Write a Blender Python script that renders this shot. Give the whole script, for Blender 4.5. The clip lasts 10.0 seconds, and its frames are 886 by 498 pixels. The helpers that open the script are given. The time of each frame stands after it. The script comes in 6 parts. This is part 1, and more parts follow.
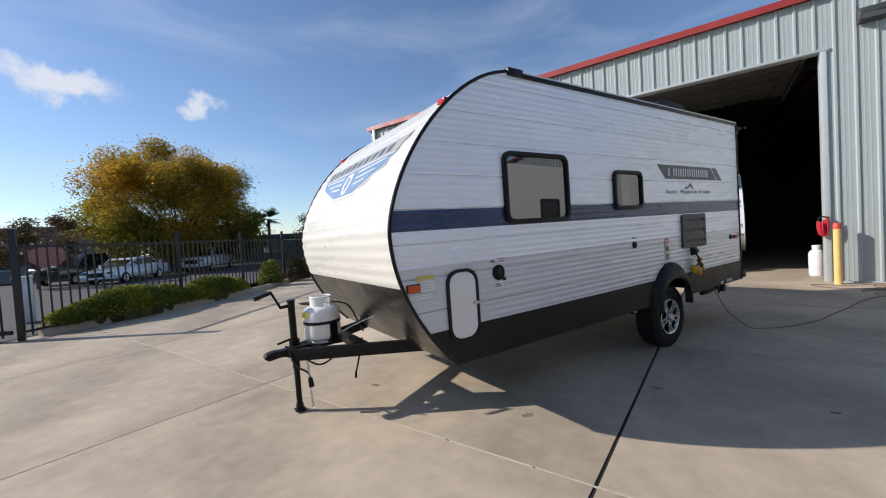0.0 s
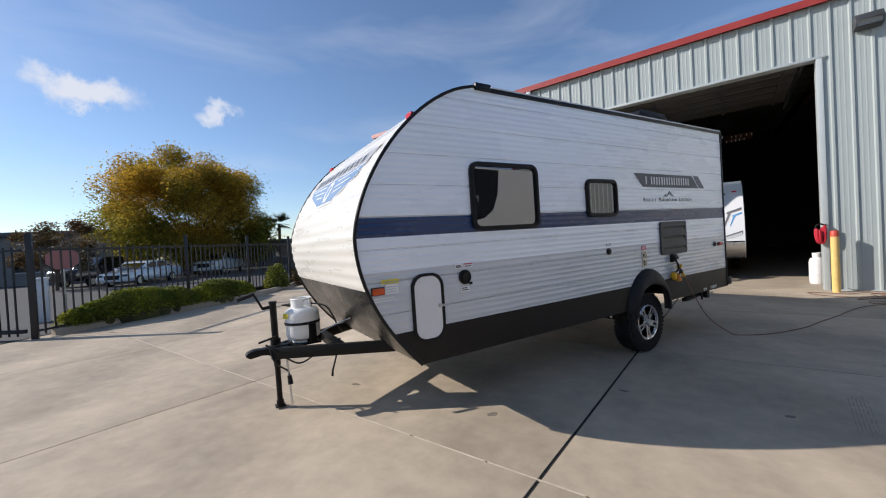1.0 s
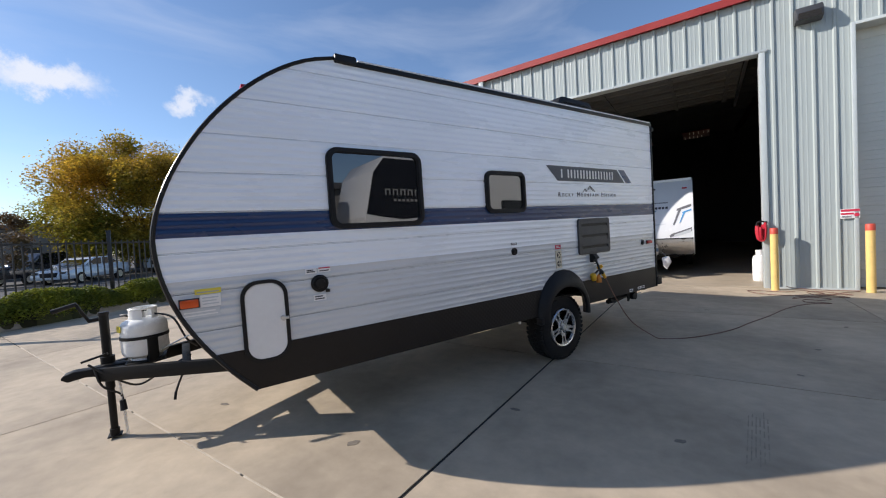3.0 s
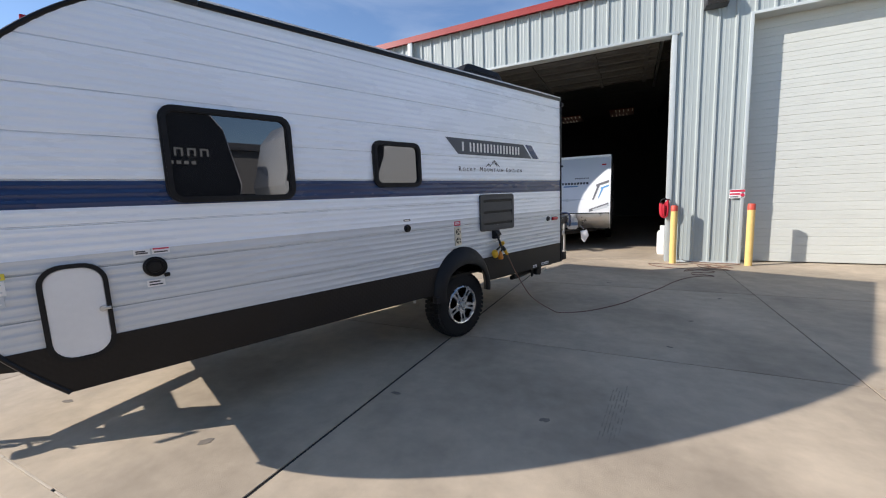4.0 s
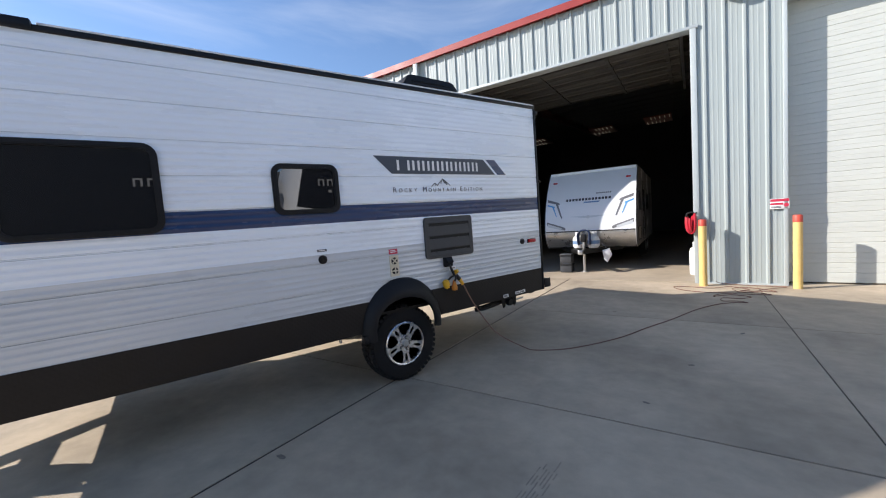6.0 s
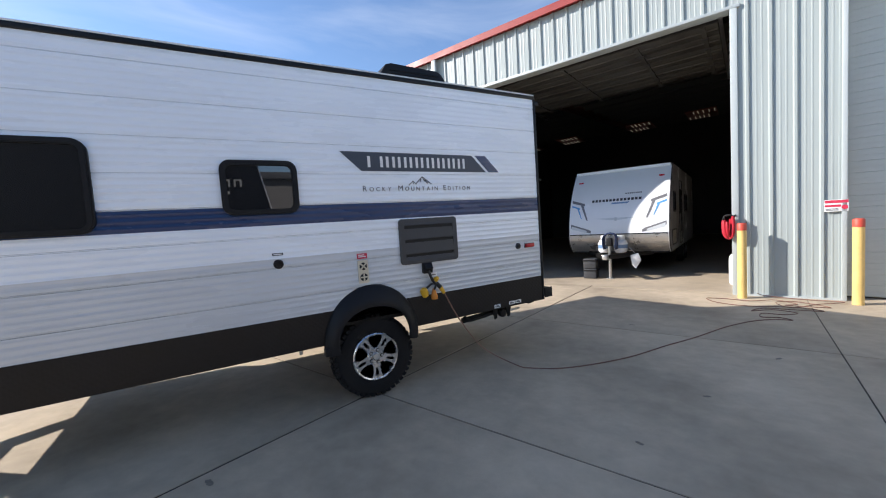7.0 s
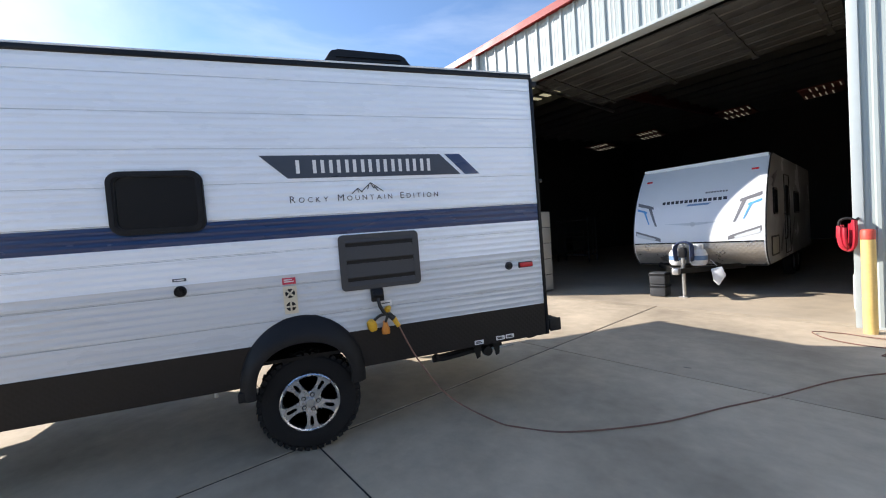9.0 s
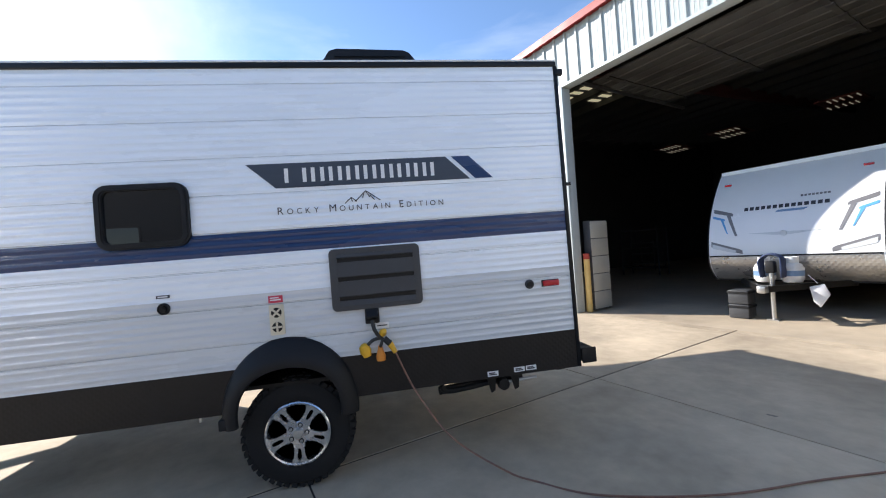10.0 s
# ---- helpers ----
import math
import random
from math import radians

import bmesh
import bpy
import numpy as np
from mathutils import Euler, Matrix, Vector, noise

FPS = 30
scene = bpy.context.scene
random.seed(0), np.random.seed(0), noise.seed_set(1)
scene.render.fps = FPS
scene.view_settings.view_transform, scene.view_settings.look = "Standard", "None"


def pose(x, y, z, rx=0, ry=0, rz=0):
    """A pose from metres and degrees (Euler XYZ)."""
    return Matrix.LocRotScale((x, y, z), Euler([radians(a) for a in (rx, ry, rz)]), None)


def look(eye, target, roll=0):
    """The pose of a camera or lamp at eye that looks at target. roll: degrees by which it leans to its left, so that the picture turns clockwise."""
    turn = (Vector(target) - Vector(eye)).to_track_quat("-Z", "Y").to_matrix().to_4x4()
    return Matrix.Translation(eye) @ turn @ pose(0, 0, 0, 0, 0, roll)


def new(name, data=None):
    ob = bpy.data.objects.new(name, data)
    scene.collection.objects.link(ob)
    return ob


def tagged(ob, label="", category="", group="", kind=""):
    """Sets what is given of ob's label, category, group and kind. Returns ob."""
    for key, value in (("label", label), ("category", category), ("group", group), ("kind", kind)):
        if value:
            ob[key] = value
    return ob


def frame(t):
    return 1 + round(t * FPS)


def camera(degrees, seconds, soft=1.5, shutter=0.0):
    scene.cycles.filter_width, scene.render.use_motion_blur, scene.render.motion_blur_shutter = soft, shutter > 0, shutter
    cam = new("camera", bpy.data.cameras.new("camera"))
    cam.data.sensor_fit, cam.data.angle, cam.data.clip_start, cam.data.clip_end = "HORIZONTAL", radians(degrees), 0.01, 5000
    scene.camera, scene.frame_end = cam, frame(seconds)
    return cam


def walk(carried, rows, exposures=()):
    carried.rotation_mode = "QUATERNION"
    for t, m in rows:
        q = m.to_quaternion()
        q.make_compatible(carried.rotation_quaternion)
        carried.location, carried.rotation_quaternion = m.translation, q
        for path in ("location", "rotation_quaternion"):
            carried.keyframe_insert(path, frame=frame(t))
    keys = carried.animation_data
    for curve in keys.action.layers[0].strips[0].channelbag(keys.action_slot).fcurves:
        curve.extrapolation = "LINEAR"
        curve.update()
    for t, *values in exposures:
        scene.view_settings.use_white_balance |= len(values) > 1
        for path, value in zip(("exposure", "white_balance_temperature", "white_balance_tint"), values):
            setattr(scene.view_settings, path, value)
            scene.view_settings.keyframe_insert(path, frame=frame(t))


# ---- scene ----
cam = camera(98.3, 10.0, 1.1)
PATH = [
    (0, (-0.021, 0.154, 1.499), (-1.696, 1.245, 1.435), -3.5),
    (0.5, (0.154, 0.205, 1.504), (-1.534, 1.277, 1.457), -3.3),
    (1, (0.31, 0.363, 1.484), (-1.396, 1.407, 1.451), -3.2),
    (1.5, (0.318, 0.495, 1.479), (-1.405, 1.51, 1.453), -3.3),
    (2, (0.24, 0.761, 1.49), (-1.491, 1.763, 1.466), -3.5),
    (2.5, (0.227, 1.029, 1.496), (-1.489, 2.056, 1.464), -3.6),
    (3, (0.408, 1.39, 1.472), (-1.241, 2.521, 1.407), -3.1),
    (3.2, (0.484, 1.539, 1.479), (-1.118, 2.731, 1.381), -2.9),
    (4.3, (0.561, 2.112, 1.518), (-0.886, 3.47, 1.264), -2.0),
    (4.5, (0.535, 2.262, 1.497), (-0.922, 3.612, 1.26), -2.5),
    (5, (0.657, 2.546, 1.49), (-0.854, 3.837, 1.268), -3.0),
    (5.5, (0.87, 2.823, 1.526), (-0.704, 4.046, 1.356), -3.5),
    (7, (0.862, 3.788, 1.503), (-0.867, 4.785, 1.387), -3.2),
    (7.5, (0.951, 4.142, 1.533), (-0.837, 5.029, 1.417), -3.0),
    (8, (0.796, 4.419, 1.478), (-1.047, 5.19, 1.379), -3.2),
    (8.5, (0.599, 4.732, 1.538), (-1.277, 5.422, 1.457), -3.4),
    (9, (0.597, 5.044, 1.528), (-1.303, 5.667, 1.467), -3.8),
    (9.5, (0.551, 5.341, 1.567), (-1.38, 5.858, 1.525), -3.9),
    (10, (0.319, 5.552, 1.521), (-1.656, 5.866, 1.539), -3.9),
]
EXPOSURES = [(0.0, 0.15, 6250, 14), (2.5, 0.26, 6250, 14), (4.5, 0.54, 6220, 14), (7.5, 0.78, 6200, 13), (10.0, 1.04, 6200, 12)]
PUFF_A, PUFF_B, BANK = (-0.932, -0.172, 0.316), (-0.952, 0.033, 0.306), (-0.70, -0.58, 0.42)
walk(cam, [(t, look(eye, target, roll)) for t, eye, target, roll in PATH], EXPOSURES)
SUN = Vector((-1.09, -1.47, 1.0)).normalized()      # towards the sun
GRID = 21.3                                          # yaw of the slabs and the workshop
G = pose(0, 0, 0, 0, 0, GRID)


def grid(u, w, z=0.0):
    return G @ Vector((u, w, z))


# ---- light ----
world = bpy.data.worlds.new("sky")
scene.world = world
world.use_nodes = True
wn, wl = world.node_tree.nodes, world.node_tree.links
wn.clear()
sky = wn.new("ShaderNodeTexSky")
sky.sky_type, sky.sun_disc = "NISHITA", False
sky.sun_elevation, sky.sun_rotation = radians(29.1), radians(216.1)
sky.air_density, sky.dust_density, sky.ozone_density = 1.0, 0.2, 3.0
geo = wn.new("ShaderNodeTexCoord")
cloud_map = wn.new("ShaderNodeMapping")
cloud_map.inputs["Scale"].default_value = (2.2, 1.3, 6.0)
cloud_map.inputs["Rotation"].default_value = (0.25, 0.1, 0.5)
wl.new(geo.outputs["Generated"], cloud_map.inputs["Vector"])
veil = wn.new("ShaderNodeTexNoise")
veil.inputs["Scale"].default_value, veil.inputs["Detail"].default_value, veil.inputs["Roughness"].default_value = 1.3, 7, 0.55
veil.inputs["Distortion"].default_value = 0.6
wl.new(cloud_map.outputs["Vector"], veil.inputs["Vector"])
veil_ramp = wn.new("ShaderNodeMapRange")
veil_ramp.inputs["From Min"].default_value, veil_ramp.inputs["From Max"].default_value = 0.52, 0.86
veil_ramp.inputs["To Max"].default_value = 0.30
wl.new(veil.outputs["Fac"], veil_ramp.inputs["Value"])


def puff(direction, near, far, flat=1.0):
    """A cloud round one direction of the sky, its edge broken up by noise."""
    off = wn.new("ShaderNodeVectorMath")
    off.operation = "SUBTRACT"
    wl.new(ragged.outputs[0], off.inputs[0])
    off.inputs[1].default_value = Vector(direction).normalized()
    flatten = wn.new("ShaderNodeVectorMath")
    flatten.operation = "MULTIPLY"
    wl.new(off.outputs[0], flatten.inputs[0])
    flatten.inputs[1].default_value = (1, 1, flat)
    size = wn.new("ShaderNodeVectorMath")
    size.operation = "LENGTH"
    wl.new(flatten.outputs[0], size.inputs[0])
    band = wn.new("ShaderNodeMapRange")
    band.interpolation_type = "SMOOTHSTEP"
    band.inputs["From Min"].default_value, band.inputs["From Max"].default_value = far, near
    wl.new(size.outputs["Value"], band.inputs["Value"])
    return band.outputs["Result"]


def wmath(op, a, b):
    node = wn.new("ShaderNodeMath")
    node.operation, node.use_clamp = op, True
    for i, v in enumerate((a, b)):
        if isinstance(v, (int, float)):
            node.inputs[i].default_value = v
        else:
            wl.new(v, node.inputs[i])
    return node.outputs[0]


rag = wn.new("ShaderNodeTexNoise")
rag.inputs["Scale"].default_value, rag.inputs["Detail"].default_value, rag.inputs["Roughness"].default_value = 11.0, 7, 0.62
wl.new(geo.outputs["Generated"], rag.inputs["Vector"])
centre = wn.new("ShaderNodeVectorMath")
centre.operation = "SUBTRACT"
wl.new(rag.outputs["Color"], centre.inputs[0])
centre.inputs[1].default_value = (0.5, 0.5, 0.5)
ragged = wn.new("ShaderNodeVectorMath")
ragged.operation = "MULTIPLY_ADD"
wl.new(centre.outputs[0], ragged.inputs[0])
ragged.inputs[1].default_value = (0.16, 0.16, 0.16)
wl.new(geo.outputs["Generated"], ragged.inputs[2])
small = wmath("MAXIMUM", wmath("MULTIPLY", puff(PUFF_A, 0.04, 0.10, 2.4), 1.0), wmath("MULTIPLY", puff(PUFF_B, 0.012, 0.055, 2.2), 0.9))
bank = wmath("MULTIPLY", puff(BANK, 0.06, 0.46, 1.2), 0.78)
cover = wmath("MAXIMUM", wmath("MAXIMUM", small, veil_ramp.outputs["Result"]), bank)
cloud = wn.new("ShaderNodeMix")
cloud.data_type = "RGBA"
wl.new(cover, cloud.inputs["Factor"])
wl.new(sky.outputs["Color"], cloud.inputs["A"])
cloud.inputs["B"].default_value = (5.4, 5.7, 6.15, 1)
back = wn.new("ShaderNodeBackground")
back.inputs["Strength"].default_value = 0.122
wl.new(cloud.outputs["Result"], back.inputs["Color"])
wout = wn.new("ShaderNodeOutputWorld")
wl.new(back.outputs["Background"], wout.inputs["Surface"])

sun = new("sun", bpy.data.lights.new("sun", "SUN"))
sun.data.energy, sun.data.angle, sun.data.color = 4.75, radians(0.55), (1.0, 0.93, 0.82)
sun.matrix_world = look(SUN * 60, (0, 0, 0))


# ---- materials ----
def material(name, color, rough=0.6, metal=0.0, vary=0.12, scale=6.0, stretch=(1, 1, 1), bump=0.0, bump_scale=60.0,
             second=None, second_at=(0.5, 0.7), second_scale=2.0, coat=0.0, ior=1.5, transmission=0.0, emission=0.0,
             per_object=0.0, rough_vary=0.1, per_island=0.0):
    """Principled surface with tone variation at two scales, a second tone in stains, and fine relief."""
    m = bpy.data.materials.new(name)
    m.use_nodes = True
    n, l = m.node_tree.nodes, m.node_tree.links
    p = n["Principled BSDF"]
    co = n.new("ShaderNodeTexCoord")
    mp = n.new("ShaderNodeMapping")
    mp.inputs["Scale"].default_value = stretch
    l.new(co.outputs["Object"], mp.inputs["Vector"])
    def tex(s, detail=5, rough=0.6):
        t = n.new("ShaderNodeTexNoise")
        t.inputs["Scale"].default_value, t.inputs["Detail"].default_value, t.inputs["Roughness"].default_value = s, detail, rough
        l.new(mp.outputs["Vector"], t.inputs["Vector"])
        return t.outputs["Fac"]
    def ranged(v, a, b, c, d):
        r = n.new("ShaderNodeMapRange")
        for key, val in zip(("From Min", "From Max", "To Min", "To Max"), (a, b, c, d)):
            r.inputs[key].default_value = val
        l.new(v, r.inputs["Value"])
        return r.outputs["Result"]
    def mix(kind, f, a, b):
        x = n.new("ShaderNodeMix")
        x.data_type, x.blend_type = "RGBA", kind
        for key, v in (("Factor", f), ("A", a), ("B", b)):
            if isinstance(v, (int, float, tuple)):
                x.inputs[key].default_value = v
            else:
                l.new(v, x.inputs[key])
        return x.outputs["Result"]
    rgba = (*color, 1)
    fine = tex(scale * 7)
    wide = tex(scale)
    col = rgba
    if second:
        col = mix("MIX", ranged(tex(second_scale, 6), second_at[0], second_at[1], 0, 1), col, (*second, 1))
    tone = n.new("ShaderNodeMath")
    tone.operation = "ADD"
    l.new(ranged(wide, 0.3, 0.7, 1 - vary, 1 + vary), tone.inputs[0])
    l.new(ranged(fine, 0.3, 0.7, -vary * 0.6, vary * 0.6), tone.inputs[1])
    value = tone.outputs[0]
    for amount, source, socket in ((per_object, "ShaderNodeObjectInfo", "Random"), (per_island, "ShaderNodeNewGeometry", "Random Per Island")):
        if amount:
            info = n.new(source)
            mul = n.new("ShaderNodeMath")
            mul.operation = "MULTIPLY"
            l.new(value, mul.inputs[0])
            l.new(ranged(info.outputs[socket], 0, 1, 1 - amount, 1 + amount), mul.inputs[1])
            value = mul.outputs[0]
    hsv = n.new("ShaderNodeHueSaturation")
    l.new(value, hsv.inputs["Value"])
    if isinstance(col, tuple):
        hsv.inputs["Color"].default_value = col
    else:
        l.new(col, hsv.inputs["Color"])
    l.new(hsv.outputs["Color"], p.inputs["Base Color"])
    l.new(ranged(wide, 0.3, 0.7, max(0, rough - rough_vary), min(1, rough + rough_vary)), p.inputs["Roughness"])
    p.inputs["Metallic"].default_value = metal
    p.inputs["IOR"].default_value = ior
    p.inputs["Transmission Weight"].default_value = transmission
    p.inputs["Coat Weight"].default_value = coat
    p.inputs["Coat Roughness"].default_value = 0.08
    if emission:
        p.inputs["Emission Color"].default_value = rgba
        p.inputs["Emission Strength"].default_value = emission
    if bump:
        b = n.new("ShaderNodeBump")
        b.inputs["Strength"].default_value, b.inputs["Distance"].default_value = bump, 0.01
        l.new(tex(bump_scale, 4), b.inputs["Height"])
        l.new(b.outputs["Normal"], p.inputs["Normal"])
    return m


def plate_material(name, color, rough, metal, pitch=0.028, relief=0.42, facing="X"):
    """Tread plate: raised diamonds in relief, on a sheet that faces along x or y."""
    m = material(name, color, rough, metal, 0.1, 4.0, rough_vary=0.06)
    n, l = m.node_tree.nodes, m.node_tree.links
    co = n.new("ShaderNodeTexCoord")
    total = None
    for turn in (45, -45):
        mp = n.new("ShaderNodeMapping")
        mp.inputs["Rotation"].default_value = (radians(turn), 0, 0) if facing == "X" else (0, radians(turn), 0)
        mp.inputs["Scale"].default_value = (1 / pitch, 1 / pitch, 1 / pitch)
        l.new(co.outputs["Object"], mp.inputs["Vector"])
        wv = n.new("ShaderNodeTexWave")
        wv.bands_direction = "Y" if facing == "X" else "X"
        wv.inputs["Scale"].default_value = 0.31
        l.new(mp.outputs["Vector"], wv.inputs["Vector"])
        if total is None:
            total = wv.outputs["Fac"]
        else:
            mul = n.new("ShaderNodeMath")
            mul.operation = "MULTIPLY"
            l.new(total, mul.inputs[0])
            l.new(wv.outputs["Fac"], mul.inputs[1])
            total = mul.outputs[0]
    b = n.new("ShaderNodeBump")
    b.inputs["Strength"].default_value, b.inputs["Distance"].default_value = relief, 0.004
    l.new(total, b.inputs["Height"])
    l.new(b.outputs["Normal"], n["Principled BSDF"].inputs["Normal"])
    return m


LONG = (1.0, 0.5, 3.0)      # grain drawn out along a trailer's side
M_CONCRETE = material("concrete", (0.49, 0.402, 0.292), 0.78, 0, 0.17, 0.8, bump=0.25, bump_scale=160, second=(0.325, 0.265, 0.193), second_at=(0.42, 0.66), second_scale=0.5, per_object=0.06)
M_CONCRETE_IN = material("sealed_concrete", (0.45, 0.372, 0.275), 0.6, 0, 0.12, 0.6, bump=0.15, bump_scale=90, second=(0.37, 0.305, 0.23), second_scale=0.8)
M_JOINT = material("joint_filler", (0.02, 0.018, 0.016), 0.9, 0, 0.2, 5)
M_SEALANT = material("pale_joint_sealant", (0.50, 0.43, 0.335), 0.8, 0, 0.15, 6, bump=0.3, bump_scale=60)
M_STAIN = material("rubber_mark", (0.20, 0.17, 0.135), 0.85, 0, 0.2, 9)
M_SCUFF = material("tyre_scuff", (0.325, 0.27, 0.203), 0.85, 0, 0.25, 14)
M_ASPHALT = material("asphalt", (0.06, 0.06, 0.06), 0.9, 0, 0.25, 0.8, bump=0.4, bump_scale=120)
M_DIRT = material("dry_earth", (0.17, 0.14, 0.1), 0.95, 0, 0.25, 0.4, bump=0.4, bump_scale=30)
M_KERB = material("kerb_concrete", (0.36, 0.31, 0.25), 0.85, 0, 0.15, 2.0, bump=0.25, bump_scale=100)
M_WALL = material("painted_steel_wall", (0.36, 0.40, 0.39), 0.42, 0, 0.03, 1.2, stretch=(1, 1, 0.25), second=(0.355, 0.395, 0.385), second_scale=1.2)
M_TRIM = material("white_steel_trim", (0.43, 0.47, 0.47), 0.4, 0, 0.03, 2)
M_RED = material("red_steel_trim", (0.30, 0.032, 0.026), 0.5, 0, 0.06, 2)
M_RUST = material("primer_steel", (0.16, 0.045, 0.035), 0.6, 0, 0.15, 3)
# Pale insulation coloured near black, standing in for the unlit roof space.
M_INSUL_SHADED = material("shaded_roof_insulation", (0.075, 0.075, 0.068), 0.75, 0, 0.08, 1.5, bump=0.3, bump_scale=10)
# Mottled door enamel, its grey darkened for the shade under the roof.
M_OVERHEAD = material("mottled_shaded_enamel", (0.08, 0.078, 0.07), 0.6, 0, 0.2, 1.6, second=(0.05, 0.045, 0.04), second_at=(0.48, 0.66), second_scale=0.9, bump=0.25, bump_scale=12)
# Wall grey set near black so the workshop's darkness is in the colour.
M_INWALL_SHADED = material("shaded_inner_wall", (0.065, 0.065, 0.065), 0.8, 0, 0.12, 1)
M_DOORW = material("roll_door_enamel", (0.54, 0.555, 0.51), 0.45, 0, 0.03, 1.5, stretch=(1, 1, 3))
M_YELLOW = material("bollard_yellow", (0.72, 0.50, 0.17), 0.55, 0, 0.08, 5, second=(0.55, 0.40, 0.2), second_at=(0.6, 0.75), second_scale=7)
M_REDCAP = material("bollard_red", (0.55, 0.07, 0.04), 0.55, 0, 0.1, 6)
M_SIDE = material("siding_white", (0.85, 0.91, 0.97), 0.28, 0, 0.012, 1.5, coat=1.0, stretch=LONG, rough_vary=0.05)
M_SIDE_GREY = material("siding_grey", (0.56, 0.605, 0.645), 0.28, 0, 0.015, 1.5, coat=1.0, stretch=LONG, rough_vary=0.05)
M_SIDE_BLUE = material("siding_blue", (0.006, 0.030, 0.110), 0.26, 0, 0.03, 1.2, coat=0.15, stretch=LONG)
M_FRONT = material("front_white", (0.67, 0.655, 0.60), 0.32, 0, 0.02, 1.5, stretch=(0.7, 6, 6), bump=0.1, bump_scale=2)
M_SKIRT = plate_material("skirt_tread_plate", (0.014, 0.0125, 0.012), 0.40, 0.0, 0.030, 0.2)
M_GUARD = material("rock_guard_black", (0.016, 0.016, 0.0155), 0.27, 0, 0.15, 3, bump=0.05, bump_scale=40)
M_BLACK = material("black_plastic", (0.011, 0.011, 0.012), 0.5, 0, 0.15, 12, bump=0.12, bump_scale=200)
M_BLACKTRIM = material("black_trim", (0.008, 0.0085, 0.010), 0.35, 0, 0.1, 8)
M_FRAMEIRON = material("black_chassis_paint", (0.010, 0.0095, 0.009), 0.5, 0.2, 0.2, 10, bump=0.15, bump_scale=120)
M_VENT = material("vent_grey_plastic", (0.042, 0.044, 0.048), 0.5, 0, 0.08, 10, bump=0.1, bump_scale=180)
M_RUBBER = material("tyre_rubber", (0.014, 0.0135, 0.0135), 0.8, 0, 0.2, 14, bump=0.2, bump_scale=150)
M_ALLOY = material("machined_alloy", (0.72, 0.72, 0.73), 0.25, 1.0, 0.06, 12)
M_ALLOYDARK = material("rim_pocket_black", (0.015, 0.015, 0.016), 0.4, 0.3, 0.1, 8)
M_STEEL = material("zinc_steel", (0.55, 0.55, 0.54), 0.38, 1.0, 0.1, 9)
M_GLASS = material("tinted_glass", (0.010, 0.011, 0.013), 0.012, 0, 0.02, 1, ior=2.05, rough_vary=0.0)
M_WHITE = material("white_plastic", (0.78, 0.78, 0.77), 0.35, 0, 0.03, 4)
M_DECAL_DARK = material("decal_charcoal", (0.045, 0.055, 0.075), 0.35, 0, 0.08, 2, stretch=LONG)
M_DECAL_BLUE = material("decal_blue", (0.16, 0.26, 0.42), 0.35, 0, 0.1, 3)
M_DECAL_PALE = material("decal_silver", (0.55, 0.58, 0.60), 0.35, 0, 0.05, 3)
M_CREAM = material("cream_plastic", (0.66, 0.60, 0.46), 0.45, 0, 0.04, 6)
M_BADGE_GREY = material("badge_grey", (0.40, 0.40, 0.39), 0.35, 0, 0.05, 3)
M_INK = material("lettering_ink", (0.03, 0.032, 0.04), 0.4, 0, 0.05, 3)
M_AMBER = material("amber_lens", (0.62, 0.085, 0.012), 0.15, 0, 0.08, 20)
M_REDLENS = material("red_lens", (0.5, 0.012, 0.02), 0.15, 0, 0.08, 20)
M_STICK_Y = material("yellow_sticker", (0.72, 0.60, 0.06), 0.5, 0, 0.05, 9)
M_STICK_R = material("red_sticker", (0.55, 0.03, 0.07), 0.5, 0, 0.05, 9)
M_TANK = material("tank_white_enamel", (0.78, 0.78, 0.76), 0.3, 0, 0.03, 6, second=(0.66, 0.64, 0.6), second_at=(0.62, 0.75), second_scale=9)
M_PLUG = material("yellow_plug_plastic", (0.72, 0.40, 0.02), 0.45, 0, 0.08, 14)
M_PLUG_O = material("orange_plug_plastic", (0.62, 0.22, 0.02), 0.45, 0, 0.08, 14)
M_CORD = material("orange_brown_cord", (0.20, 0.105, 0.075), 0.7, 0, 0.15, 14)
M_CORDBLACK = material("black_cord", (0.015, 0.015, 0.015), 0.55, 0, 0.1, 14)



def streaks(m, strength):
    """Pulled-out dents of thin rolled sheet, laid over the finer relief."""
    n, l = m.node_tree.nodes, m.node_tree.links
    p = n["Principled BSDF"]
    co, mp, t, b = n.new("ShaderNodeTexCoord"), n.new("ShaderNodeMapping"), n.new("ShaderNodeTexNoise"), n.new("ShaderNodeBump")
    mp.inputs["Scale"].default_value = (1.0, 2.2, 60.0)
    t.inputs["Scale"].default_value, t.inputs["Detail"].default_value, t.inputs["Roughness"].default_value = 1.0, 4.0, 0.62
    b.inputs["Strength"].default_value, b.inputs["Distance"].default_value = strength, 0.006
    l.new(co.outputs["Object"], mp.inputs["Vector"])
    l.new(mp.outputs["Vector"], t.inputs["Vector"])
    l.new(t.outputs["Fac"], b.inputs["Height"])
    for link in list(p.inputs["Normal"].links):
        l.new(link.from_socket, b.inputs["Normal"])
    l.new(b.outputs["Normal"], p.inputs["Normal"])
    l.new(b.outputs["Normal"], p.inputs["Coat Normal"])


